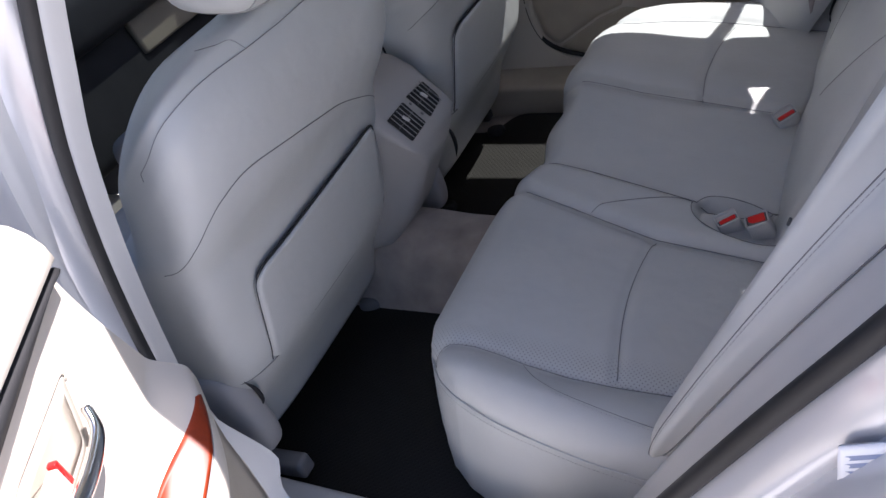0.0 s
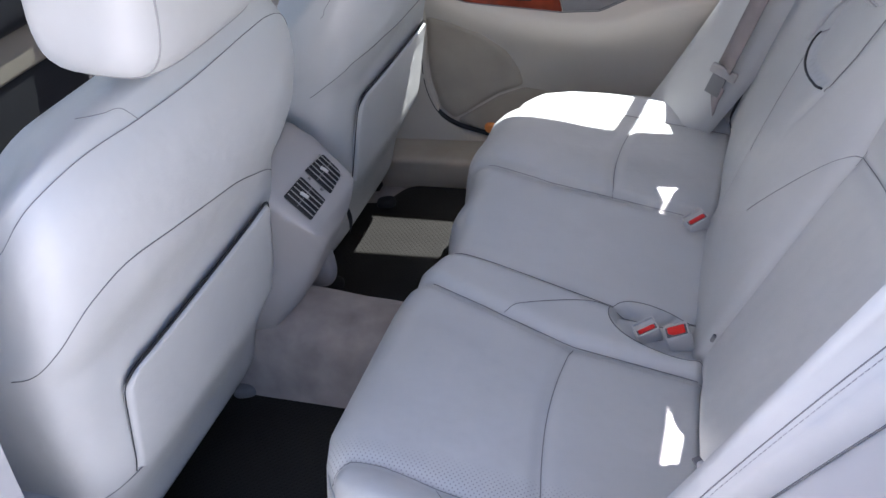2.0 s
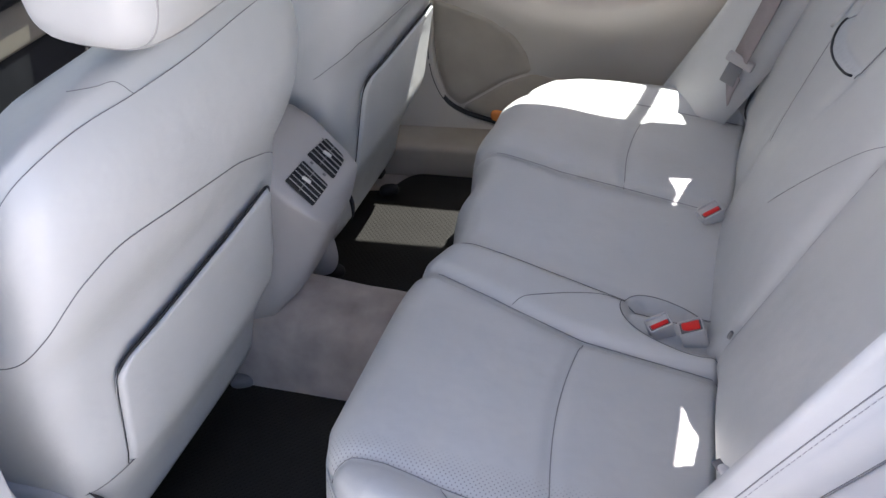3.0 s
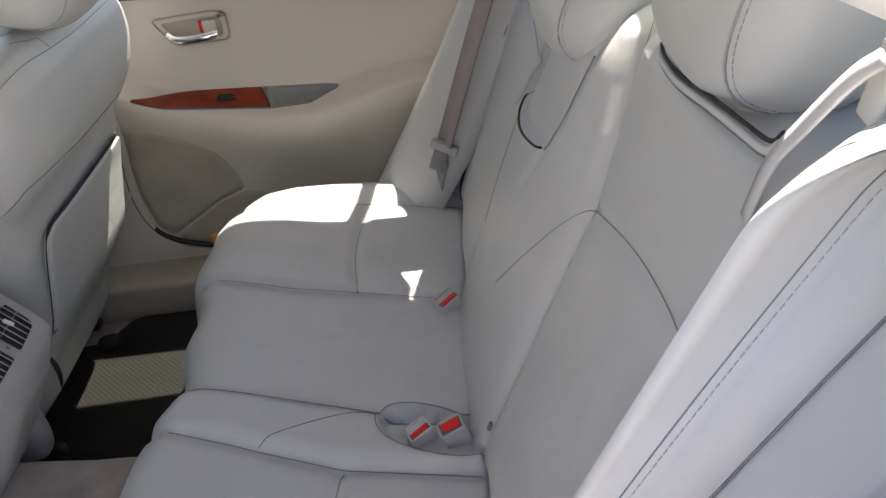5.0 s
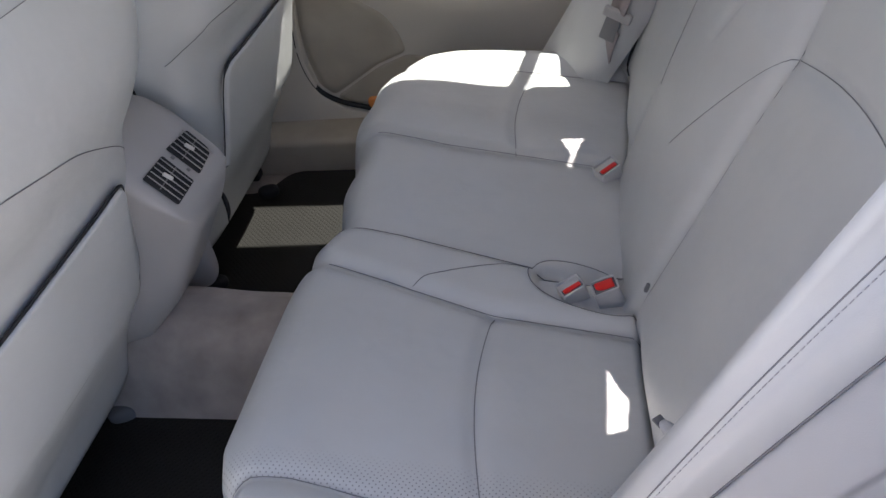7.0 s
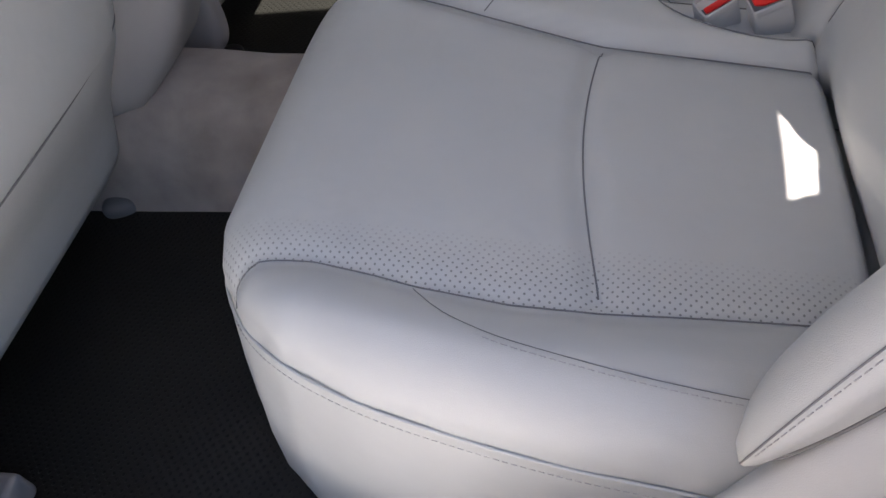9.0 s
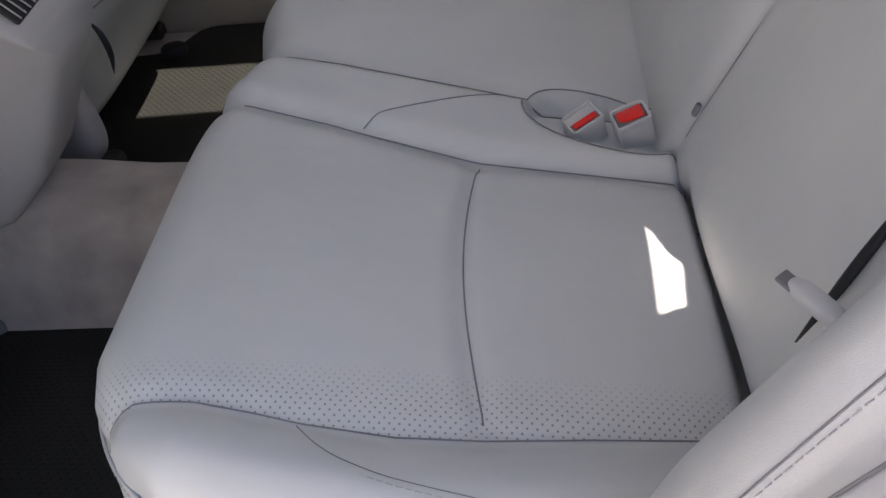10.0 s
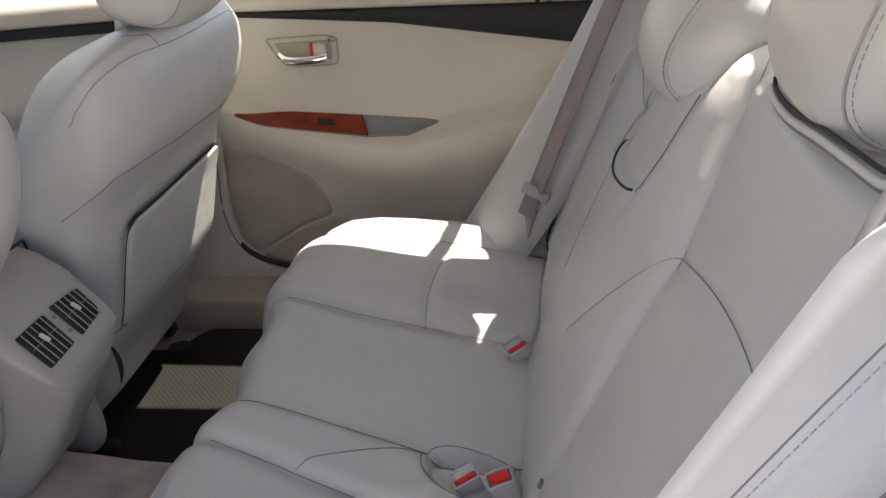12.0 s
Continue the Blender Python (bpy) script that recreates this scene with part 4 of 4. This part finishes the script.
        loops.append([(x, 0.723 + dy, zt + k * dz) for dy, dz in ((0.006, 0.0005), (-0.003, 0.008), (-0.002, 0.022), (0.004, 0.036), (0.014, 0.048), (0.030, 0.056), (0.055, 0.058), (0.075, 0.054), (0.075, 0.0005))])
    return loft(loops)


low = lambda x: float(np.interp(x, [-0.178, -0.107, 0.0, 0.108, 0.20, 0.268], [0.815, 0.794, 0.772, 0.757, 0.756, 0.779]))  # noqa: E731
high = lambda x: float(np.interp(x, [-0.178, 0.104, 0.27], [0.8175, 0.795, 0.781]))  # noqa: E731


def rear_door(door, place, mirrored):
    """The inner side of a rear door; place moves it from the closed far side to where it stands."""
    def put(name, mesh, mat, parent, label=""):
        bm = fixed(mesh) if isinstance(mesh, tuple) else mesh
        bm.transform(place)
        if mirrored:
            bmesh.ops.reverse_faces(bm, faces=bm.faces[:])
        return part(name, bm, mat, parent, label)
    put("panel", door_panel(), TRIM, door, "beige door panel")
    put("door_shell", box((0.86, 0.09, 0.66), (0.22, 0.83, 0.70), 0.02), PAINT, door, "silver outer skin")
    put("speaker_cover", skin(rounded([(-0.226, 0.742), (-0.16, 0.730), (-0.09, 0.705), (-0.035, 0.655), (-0.010, 0.600), (-0.002, 0.556), (-0.07, 0.532), (-0.14, 0.492), (-0.192, 0.462), (-0.226, 0.492), (-0.243, 0.56), (-0.243, 0.66)], 0.012, 4), 0.0030), CLOTH, door, "tan cloth speaker cover")
    put("map_bin", skin(rounded([(0.00, 0.548), (-0.07, 0.524), (-0.14, 0.484), (-0.186, 0.458), (-0.15, 0.440), (-0.05, 0.428), (0.10, 0.43), (0.16, 0.52)], 0.012, 4), 0.005), CLOTH, door, "tan cloth door bin")
    wood = [(x, low(x)) for x in np.linspace(-0.175, 0.112, 14)] + [(x, high(x)) for x in np.linspace(0.098, -0.17, 14)]
    put("wood_trim", skin(wood, 0.003), WOOD, door, "glossy red-brown wood trim")
    put("wood_joint", tube([on_door(x, low(x) - 0.0015, 0.0008) for x in np.linspace(-0.172, 0.262, 40)], 0.0014, 6), INKGREY, door, "dark joint under the wood")
    cup = [(x, low(x)) for x in np.linspace(0.116, 0.266, 12)] + [(x, high(x)) for x in np.linspace(0.24, 0.102, 8)]
    # Raised skin; the recess's shade is in its darker grey.
    put("pull_recess", skin(cup, 0.0015), PULLGREY, door, "grey pull recess")
    put("window_switch", skin(rounded([(0.0, 0.782), (0.042, 0.778), (0.042, 0.789), (0.0, 0.793)], 0.004, 3), 0.007, 2), BLACK, door, "black window switch")
    bez = rounded([(-0.096, 0.962), (0.046, 0.966), (0.060, 0.955), (0.058, 0.903), (-0.060, 0.903)], [0.012, 0.02, 0.012, 0.014, 0.02], 5)
    put("handle_bezel", skin(bez, 0.004, 5), TRIM, door, "beige handle bezel")
    put("bezel_edge", tube([*[on_door(a, b, 0.004) for a, b in bez], on_door(*bez[0], 0.004)], 0.0016, 6), CLOTH, door)
    # Raised skin, not a hollow: darker cloth colour gives the recess its shade.
    handle = put("handle_recess", skin(rounded([(-0.078, 0.953), (0.040, 0.956), (0.047, 0.945), (0.046, 0.913), (-0.052, 0.912)], 0.008, 4), 0.0055, 4), CLOTH, door, "handle recess with its shade put in as darker beige")
    put("lever", sweep(smoothed([(-0.066, 0.722, 0.934), (-0.045, 0.714, 0.922), (0.0, 0.712, 0.920), (0.043, 0.715, 0.924)], 8), ring(0.005, 0.009, 12, 2.5)), CHROME, handle, "chrome door lever")
    put("lock_tab", box((0.028, 0.010, 0.026), (0.026, 0.722, 0.940), 0.003), TRIM, handle, "beige lock tab")
    put("lock_mark", box((0.006, 0.008, 0.026), (0.008, 0.723, 0.941), 0.001), RED, handle, "red unlocked mark")
    put("reflector", pillow((0.035, 0.02, 0.030), (-0.095, 0.722, 0.438), 2.6), ORANGE, door, "orange door lens")
    put("belt_band", belt_face(-0.165, 0.70), BLACK, door, "black band under the window ledge")
    put("belt_ledge", belt_ledge(-0.165, 0.70), TRIM, door, "beige sloping window ledge")


far_door = thing("closed_rear_car_door", "closed rear door with beige panel and wood armrest", "car door")
rear_door(far_door, Matrix.Identity(4), False)
seal = smoothed([(float(np.interp(z, FLZ, FLX)) - 0.007, 0.722, z) for z in (1.0, 0.90, 0.76, 0.66, 0.58, 0.52, 0.475, 0.445, 0.425)] + [(-0.04, 0.722, 0.402), (0.10, 0.722, 0.395)], 6)
part("door_seal", tube(seal, 0.0065, 8), RUBBER, far_door, "black door seal")


def slab_xz(corners, y0, y1, r=0.01):
    """An upright plate from (x, z) corners between two depths; y1 is the inner face."""
    top = rounded(corners, r, 4)
    return plate(top, 1.0, lambda a, b, h: Vector((a, y0 + (y1 - y0) * h, b)), 0.004)


front_door = thing("closed_front_car_door", "closed front passenger door with beige panel", "car door")
part("panel", slab_xz([(-1.30, 0.34), (-0.27, 0.34), (-0.275, 0.995), (-1.30, 0.965)], 0.80, 0.742, 0.03), TRIM, front_door, "beige door panel")
part("armrest", pillow((0.62, 0.09, 0.12), (-0.72, 0.715, 0.72), 3.0), TRIM, front_door)
part("belt_band", belt_face(-1.15, -0.285), BLACK, front_door, "black upper door trim")
part("belt_ledge", belt_ledge(-1.15, -0.285), TRIM, front_door, "beige sloping window ledge")
near_front = thing("closed_front_car_door", "closed driver door with grey panel", "car door")
part("panel", slab_xz([(-1.30, 0.34), (-0.34, 0.34), (-0.30, 0.995), (-1.30, 0.965)], -0.80, -0.742, 0.03), GREYPANEL, near_front, "pale grey door panel")
part("armrest", pillow((0.62, 0.09, 0.12), (-0.72, -0.715, 0.72), 3.0), GREYPANEL, near_front)

# far pillars
part("pillar_trim", slab_xz([(-0.52, 0.335), (-0.02, 0.335), (-0.06, 0.40), (-0.17, 0.425), (-0.225, 0.47), (-0.247, 0.55), (-0.246, 0.62), (-0.226, 0.76), (-0.19, 0.90), (-0.34, 0.90)], 0.80, 0.716, 0.012), TRIM, body, "beige lower pillar trim")
part("pillar", slab_xz([(-0.33, 0.88), (-0.19, 0.88), (-0.196, 1.05), (-0.196, 1.40), (-0.31, 1.40)], 0.76, 0.690, 0.008), TRIM, body, "beige centre pillar")
part("kick_trim", slab_xz([(-0.62, 0.33), (0.10, 0.33), (0.10, 0.362), (-0.62, 0.362)], 0.76, 0.700, 0.006), TRIM, body)
part("window_channel", sweep([(-0.186, 0.735, 1.02), (-0.190, 0.70, 1.20), (-0.192, 0.655, 1.385)], ring(0.008, 0.010, 8, 4)), RUBBER, body, "black window channel")
part("window_divider", sweep([(0.492, 0.745, 0.99), (0.520, 0.738, 1.08), (0.575, 0.69, 1.24), (0.605, 0.655, 1.34)], ring(0.016, 0.012, 10, 4)), BLACK, body, "black window divider bar")
# Black strip laid over the ledge as the divider bar's shadow.
part("divider_shadow", sweep(smoothed([(0.522, 0.738, 1.105), (0.506, 0.724, 1.075), (0.490, 0.716, 1.045), (0.478, 0.716, 1.018)], 4), ring(0.014, 0.005, 10, 4)), BLACK, body, "black strip put in as the window divider's shadow on the ledge")
for sign in (-1, 1):
    part("rear_pillar", slab_xz([(0.72, 0.86), (1.30, 0.90), (1.28, 1.02), (1.06, 1.08), (0.86, 1.21), (0.70, 1.30), (0.69, 1.22), (0.735, 1.05)], sign * 0.74, sign * 0.665, 0.008), TRIM, body, "pale rear pillar trim")
    part("quarter_panel", slab_xz([(0.66, 0.30), (1.60, 0.30), (1.60, 0.98), (0.72, 0.98)], sign * 0.84, sign * 0.76, 0.02), PAINT, body, "silver quarter panel")
for sign in (-1, 1):
    rows = []
    for (x, z), y in list(zip(RAIL, RAIL_Y))[5:]:
        rows.append([(x - 0.02 * t, sign * (y + 0.01 - (0.150 if sign > 0 else 0.100) * t), z + 0.03 + 0.03 * math.sin(t * 1.5)) for t in np.linspace(0, 1, 8)])
    part("sail_panel", fixed(grid_mesh(np.array(rows))), PAINT, body, "silver skin beside the rear window")
part("trunk_lid", box((0.55, 1.50, 0.04), (1.42, 0, 0.985), 0.012), PAINT, body)


def pane(name, corners, parent, glass=GLASS):
    bm = bmesh.new()
    vs = [bm.verts.new(c) for c in corners]
    bm.faces.new(vs)
    bmesh.ops.solidify(bm, geom=bm.faces[:], thickness=0.004)
    ob = part(name, bm, glass, parent, "clear window glass" if glass is GLASS else "tinted window glass", smooth=False)
    return ob


pane("window_pane", [(-0.18, 0.748, 1.02), (0.49, 0.748, 1.02), (0.595, 0.655, 1.345), (-0.18, 0.650, 1.385)], far_door)
pane("window_pane", [(0.51, 0.748, 1.01), (0.76, 0.748, 1.00), (0.74, 0.675, 1.25), (0.612, 0.660, 1.335)], body)
pane("rear_window", [(ROOF_END, -0.56, 1.33), (ROOF_END, 0.56, 1.33), (1.25, 0.62, 1.03), (1.25, -0.62, 1.03)], body, TINTED)
pane("windshield", [(-0.74, -0.62, 1.34), (-0.74, 0.62, 1.34), (-1.45, 0.70, 1.00), (-1.45, -0.70, 1.00)], body, TINTED)
for sign in (-1, 1):
    part("front_pillar", sweep([(-0.72, sign * 0.615, 1.318), (-1.05, sign * 0.640, 1.155), (-1.42, sign * 0.690, 0.985)], ring(0.050, 0.026, 12, 3)), TRIM, body, "beige front pillar trim")

# ---------------------------------------------------------------- near doorway: jamb, seal, posts
LOOP = [(-0.055, 1.31), (-0.095, 1.22), (-0.138, 1.12), (-0.182, 0.98), (-0.225, 0.82), (-0.252, 0.68), (-0.252, 0.55), (-0.225, 0.455), (-0.15, 0.405), (0.05, 0.395), (0.225, 0.440), (0.343, 0.548), (0.445, 0.712), (0.543, 0.867), (0.632, 1.00), (0.715, 1.12), (0.745, 1.20), (0.725, 1.262), (0.64, 1.315), (0.50, 1.372), (0.30, 1.408), (0.06, 1.408), (-0.025, 1.375)]
LOOP_Y = [-0.700, -0.712, -0.72, -0.728, -0.73, -0.73, -0.73, -0.73, -0.73, -0.73, -0.73, -0.73, -0.73, -0.73, -0.728, -0.715, -0.695, -0.675, -0.660, -0.650, -0.648, -0.660, -0.680]


def loop_line(out, dy):
    """The doorway's outline, set outwards by out (inwards if negative) and moved across by dy."""
    pts = smoothed([(x, y, z) for (x, z), y in zip(LOOP + LOOP[:1], LOOP_Y + LOOP_Y[:1])], 5)
    res = []
    for i, p in enumerate(pts):
        a, b = pts[i - 1 if i else -2], pts[(i + 1) % len(pts) if i < len(pts) - 1 else 1]
        d = Vector((b.x - a.x, 0, b.z - a.z)).normalized()
        roof = float(ease(1.20, 1.34, p.z)) if out > 0.02 else 0.0
        o, s = out * (1 - 0.68 * roof), dy * (1 - 0.85 * roof)
        res.append(Vector((p.x + d.z * o, p.y + s, p.z - d.x * o)))
    return res


def band(out0, dy0, out1, dy1, slim=False):
    """A strip round the doorway between two offsets of its outline."""
    a, b = loop_line(out0, dy0), loop_line(out1, dy1)
    if slim:
        # thin along the roof, wide along the sill and the posts
        for i, p in enumerate(a):
            k = 1 - 0.64 * float(ease(1.14, 1.24, p.z)) - 0.66 * float(ease(0.0, -0.10, p.x)) * float(ease(0.5, 0.7, p.z)) * float(ease(1.24, 1.14, p.z))
            k *= 1 - float(ease(0.28, 0.40, p.x)) * float(ease(1.28, 1.18, p.z))
            k *= 1 - 0.55 * float(ease(0.52, 0.43, p.z))
            b[i] = p.lerp(b[i], k)
    rows = [[a[i].lerp(b[i], t) + Vector((0, -0.010 * math.sin(t * math.pi), 0)) for t in np.linspace(0, 1, 9)] for i in range(len(a))]
    return grid_mesh(np.array([[tuple(p) for p in r] for r in rows]))


jamb = thing("door_frame", "doorway frame with black rubber weatherstrip and silver jamb", "door frame")
part("weatherstrip", sweep(loop_line(0, 0), ring(0.0092, 0.0105, 10, 2.6), up=(0, 1, 0), cap=False), RUBBER, jamb, "black rubber weatherstrip")
part("inner_trim", band(-0.004, 0.002, -0.050, 0.055, True), GREYPANEL, jamb, "pale grey inner trim")
part("jamb", band(0.010, -0.004, 0.050, -0.030), PAINT, jamb, "silver painted jamb")
part("jamb", band(0.050, -0.030, 0.062, -0.075), PAINT, jamb)
part("outer_skin", band(0.062, -0.075, 0.16, -0.085), PAINT, jamb, "silver outer skin")

# post behind the bolster and tyre label on the jamb
part("pillar", slab_xz([(-0.36, 0.36), (-0.262, 0.36), (-0.285, 0.70), (-0.21, 1.0), (-0.09, 1.33), (-0.06, 1.40), (-0.24, 1.40), (-0.35, 1.0)], -0.76, -0.675, 0.01), GREYPANEL, body, "pale grey centre pillar")
part("pillar", slab_xz([(0.30, 0.33), (0.9, 0.33), (0.9, 1.15), (0.79, 1.20), (0.70, 1.06), (0.52, 0.765), (0.42, 0.60)], -0.755, -0.69, 0.01), GREYPANEL, body, "pale grey rear post")
lab = thing("tire_label", "white printed tyre information label on the door jamb", "label")
part("label_sheet", slab_xz([(0.602, 0.854), (0.71, 0.900), (0.71, 0.950), (0.602, 0.904)], -0.7710, -0.7720, 0.003), WHITE, lab)
for k in range(4):
    part("print_bar", slab_xz([(0.608, 0.864 + 0.0095 * k), (0.645, 0.880 + 0.0095 * k), (0.645, 0.883 + 0.0095 * k), (0.608, 0.867 + 0.0095 * k)], -0.7718, -0.7724, 0.0004), INK, lab)
    part("print_bar", slab_xz([(0.652, 0.883 + 0.0095 * k), (0.702, 0.904 + 0.0095 * k), (0.702, 0.907 + 0.0095 * k), (0.652, 0.886 + 0.0095 * k)], -0.7718, -0.7724, 0.0004), INK, lab)

# ---------------------------------------------------------------- open near door
HINGE, SWING = Vector((-0.212, -0.912, 0.085)), radians(58)
OPEN = Matrix.Translation(HINGE) @ Matrix.Rotation(-SWING, 4, "Z") @ Matrix.Translation((-HINGE.x, -HINGE.y, 0)) @ Matrix.Scale(-1, 4, (0, 1, 0))
open_door = thing("opened_rear_car_door", "opened rear door with sunlit beige panel and wood trim", "car door", at=(-0.2, -1.2, 0.4))
rear_door(open_door, OPEN, True)
check = thing("door_check", "black door check with metal arm at the pillar", "door check")
part("boot", pillow((0.045, 0.040, 0.075), (-0.262, -0.762, 0.800), 3.0, (0, 12, 20)), BLACK, check, "black rubber boot")
part("arm", box((0.014, 0.090, 0.020), (-0.262, -0.815, 0.765), 0.004, (20, 0, 0)), CHROME, check, "metal check arm")

# ---------------------------------------------------------------- seat belts and buckles
def ribbon(points, width, across, thick=0.0016, n=8):
    return sweep(smoothed(points, n), [(-width / 2, -thick), (width / 2, -thick), (width / 2, thick), (-width / 2, thick)], up=across)


far_belt = thing("seat_belt", "grey webbing seat belt with latch plate hanging by the backrest", "seat belt", "rear seat belts")
part("strap", ribbon([(0.712, 0.500, 1.200), (0.640, 0.490, 1.118), (0.560, 0.483, 0.935), (0.476, 0.478, 0.722)], 0.045, (0.8, 0.5, -0.3)), WEBBING, far_belt, "grey woven strap")
part("strap", ribbon([(0.470, 0.480, 0.690), (0.455, 0.495, 0.64), (0.440, 0.510, 0.560)], 0.040, (0.8, 0.5, -0.3)), WEBBING, far_belt, "darker lower strap")
tong = part("latch_plate", box((0.056, 0.012, 0.020), (0.476, 0.474, 0.716), 0.004, (0, 22, -20)), PLASTIC, far_belt, "grey plastic latch head")
part("tongue", box((0.030, 0.004, 0.045), (0.461, 0.476, 0.688), 0.002, (0, 22, -20)), PULLGREY, tong, "grey latch tongue")
near_belt = thing("seat_belt", "grey webbing seat belt through a pale guide", "seat belt", "rear seat belts")
# Pale panel grey instead of webbing: sunlight on the strap put into its colour.
part("strap", ribbon([(0.732, -0.541, 1.216), (0.722, -0.531, 1.202), (0.709, -0.508, 1.165), (0.699, -0.488, 1.130), (0.690, -0.478, 1.085)], 0.012, (-1, 0, 0.35)), GREYPANEL, near_belt, "strap with sunlight put in as a pale colour")
part("belt_guide", box((0.012, 0.030, 0.050), (0.749, -0.519, 1.190), 0.004, (0, 12, -8), 4), GREYPANEL, near_belt, "pale plastic belt guide")
part("belt_guide", box((0.028, 0.034, 0.056), (0.773, -0.525, 1.190), 0.005, (0, 12, -8), 4), GREYPANEL, near_belt, "pale plastic belt guide")
part("guide_gap", box((0.010, 0.024, 0.050), (0.759, -0.514, 1.186), 0.002, (0, 12, -8), 2), BLACK, near_belt, "dark gap between the guides")
tong = part("latch_plate", pillow((0.040, 0.014, 0.011), (0.506, -0.510, 0.735), 2.6, (0, 12, -50)), GREYPANEL, near_belt, "pale latch head")
part("tongue", box((0.012, 0.010, 0.003), (0.493, -0.495, 0.738), 0.001, (0, 12, -50)), INKGREY, tong, "metal tongue")
# Black strip put in for the shade in the crevice by the near bolster.
part("shade_strip", sweep(smoothed([(0.510, -0.486, 0.672), (0.526, -0.480, 0.706), (0.540, -0.476, 0.742), (0.553, -0.474, 0.778), (0.566, -0.474, 0.815)], 6), ring(0.0045, 0.0030, 10), scale=lambda t: 0.15 + 0.85 * math.sin(t * math.pi) * (1.15 - 0.6 * t)), BLACK, rear, "black strip put in as the shade beside the side bolster")

# Black strip put in for the shade along the far belt.
part("shade_strip", sweep(on_back([(0.494 + 0.006 * math.sin(9 * z), z) for z in np.linspace(0.585, 0.93, 30)], -0.001), ring(0.006, 0.0045, 10), scale=lambda t: 0.25 + 0.75 * math.sin(t * math.pi) ** 0.6), BLACK, rear, "black strip put in as the shade beside the side bolster")


def buckle(x, y, z, turn, wide, label, size=0.70):
    """An open-topped housing with a red button sunk in its mouth."""
    b = thing("seat_belt_buckle", label, "buckle", "seat belt buckles", at=(x, y, z))
    m = pose(x, y, z, 10, -16, turn) @ Matrix.Scale(size, 4)

    def put(bm):
        bm.transform(m)
        return bm
    body_part = part("housing", put(box((0.052, 0.038, 0.060), (0, 0, -0.018), 0.005, taper=(0.97, 0.94))), GREYPANEL, b, "pale grey housing")
    w, off = (0.022, 0.0015) if wide else (0.010, -0.006)
    part("button_well", put(box((0.044, w + 0.003, 0.003), (0, off, 0.0118), 0.001)), INKGREY, body_part, "dark slot")
    # red button sunk below a rounded rim, notched where the tongue goes in
    shape = [(-0.0185, off - w / 2), (0.0185, off - w / 2), (0.0185, off + w / 2), (-0.0185, off + w / 2)]
    if wide:
        shape = [(-0.018, off - w / 2 + 0.007), (-0.008, off - w / 2 + 0.001), (0.018, off - w / 2), (0.018, off + w / 2), (-0.018, off + w / 2)]
    part("release_button", put(plate(rounded(shape, 0.003, 4), 0.003, lambda u, v, h: Vector((u, v, 0.0134 + h)), 0.001)), RED, b, "red release button")
    frame_line = rounded([(-0.0235, -0.0168), (0.0235, -0.0168), (0.0235, 0.0168), (-0.0235, 0.0168)], 0.005, 5)
    frame_line = [Vector((u, v, 0.0125)) for u, v in list(frame_line) + [frame_line[0], frame_line[1]]]
    part("housing_rim", put(sweep(frame_line, ring(0.0019, 0.0060, 10, 3.0))), GREYPANEL, body_part, "raised rim")
    return b


buckle(0.401, -0.150, 0.594, 28, False, "pale grey belt buckle with narrow red button")
buckle(0.447, -0.155, 0.597, 14, True, "pale grey belt buckle with wide red button")
buckle(0.452, 0.140, 0.594, 34, False, "pale grey belt buckle beside the far cushion", 0.78)
rim = []
for k in range(61):
    q = 2 * math.pi * k / 60
    u = math.copysign(abs(math.cos(q)) ** (2 / 2.3), math.cos(q)) * 0.98
    v = math.copysign(abs(math.sin(q)) ** (2 / 2.3), math.sin(q)) * 0.98
    rim.append((0.420 + 0.075 * u, -0.143 - 0.25 * 0.075 * u + 0.045 * v))
part("tray_rim", tube(on_cushion([(0.42 + (x - 0.42) * 1.08, -0.143 + (y + 0.143) * 1.12) for x, y in rim], 0.0003), 0.0008, 6), SEAM, seat, "thin sewn rim round the buckle tray")

# ---------------------------------------------------------------- front of the cabin
dash = thing("dashboard", "dark dashboard in the shaded front of the cabin", "dashboard")
part("dash_top", box((0.42, 1.38, 0.16), (-1.36, 0, 0.93), 0.05, segments=5), BLACK, dash)
part("dash_face", box((0.20, 1.38, 0.34), (-1.30, 0, 0.72), 0.04, (0, -12, 0), 4), BLACK, dash)
part("glovebox", box((0.03, 0.40, 0.115), (-1.212, 0.49, 0.806), 0.010, (0, -12, 0), 4), DASHBROWN, dash, "brown glovebox lid")
wheel = thing("steering_wheel", "dark leather steering wheel", "steering wheel")
part("rim", tube([Vector((-1.02, -0.36, 0.92)) + Vector((0.09 * math.sin(a), 0.18 * math.cos(a), 0.16 * math.sin(a))) for a in np.linspace(0, 2 * math.pi, 40)], 0.015, 10), BLACK, wheel)
part("hub", pillow((0.06, 0.14, 0.12), (-1.04, -0.36, 0.92), 2.6), BLACK, wheel)
for a in (0.0, math.pi, -math.pi / 2):
    part("spoke", tube([(-1.04, -0.36, 0.92), (-1.02 + 0.09 * math.sin(a), -0.36 + 0.18 * math.cos(a), 0.92 + 0.16 * math.sin(a))], 0.012, 8), BLACK, wheel)
for y in (-0.38, 0.38):
    m = thing("floor_mat", "black front floor mat", "floor mat", "front floor mats")
    part("mat", box((0.60, 0.46, 0.010), (-0.98, y, 0.346), 0.004), MAT, m)
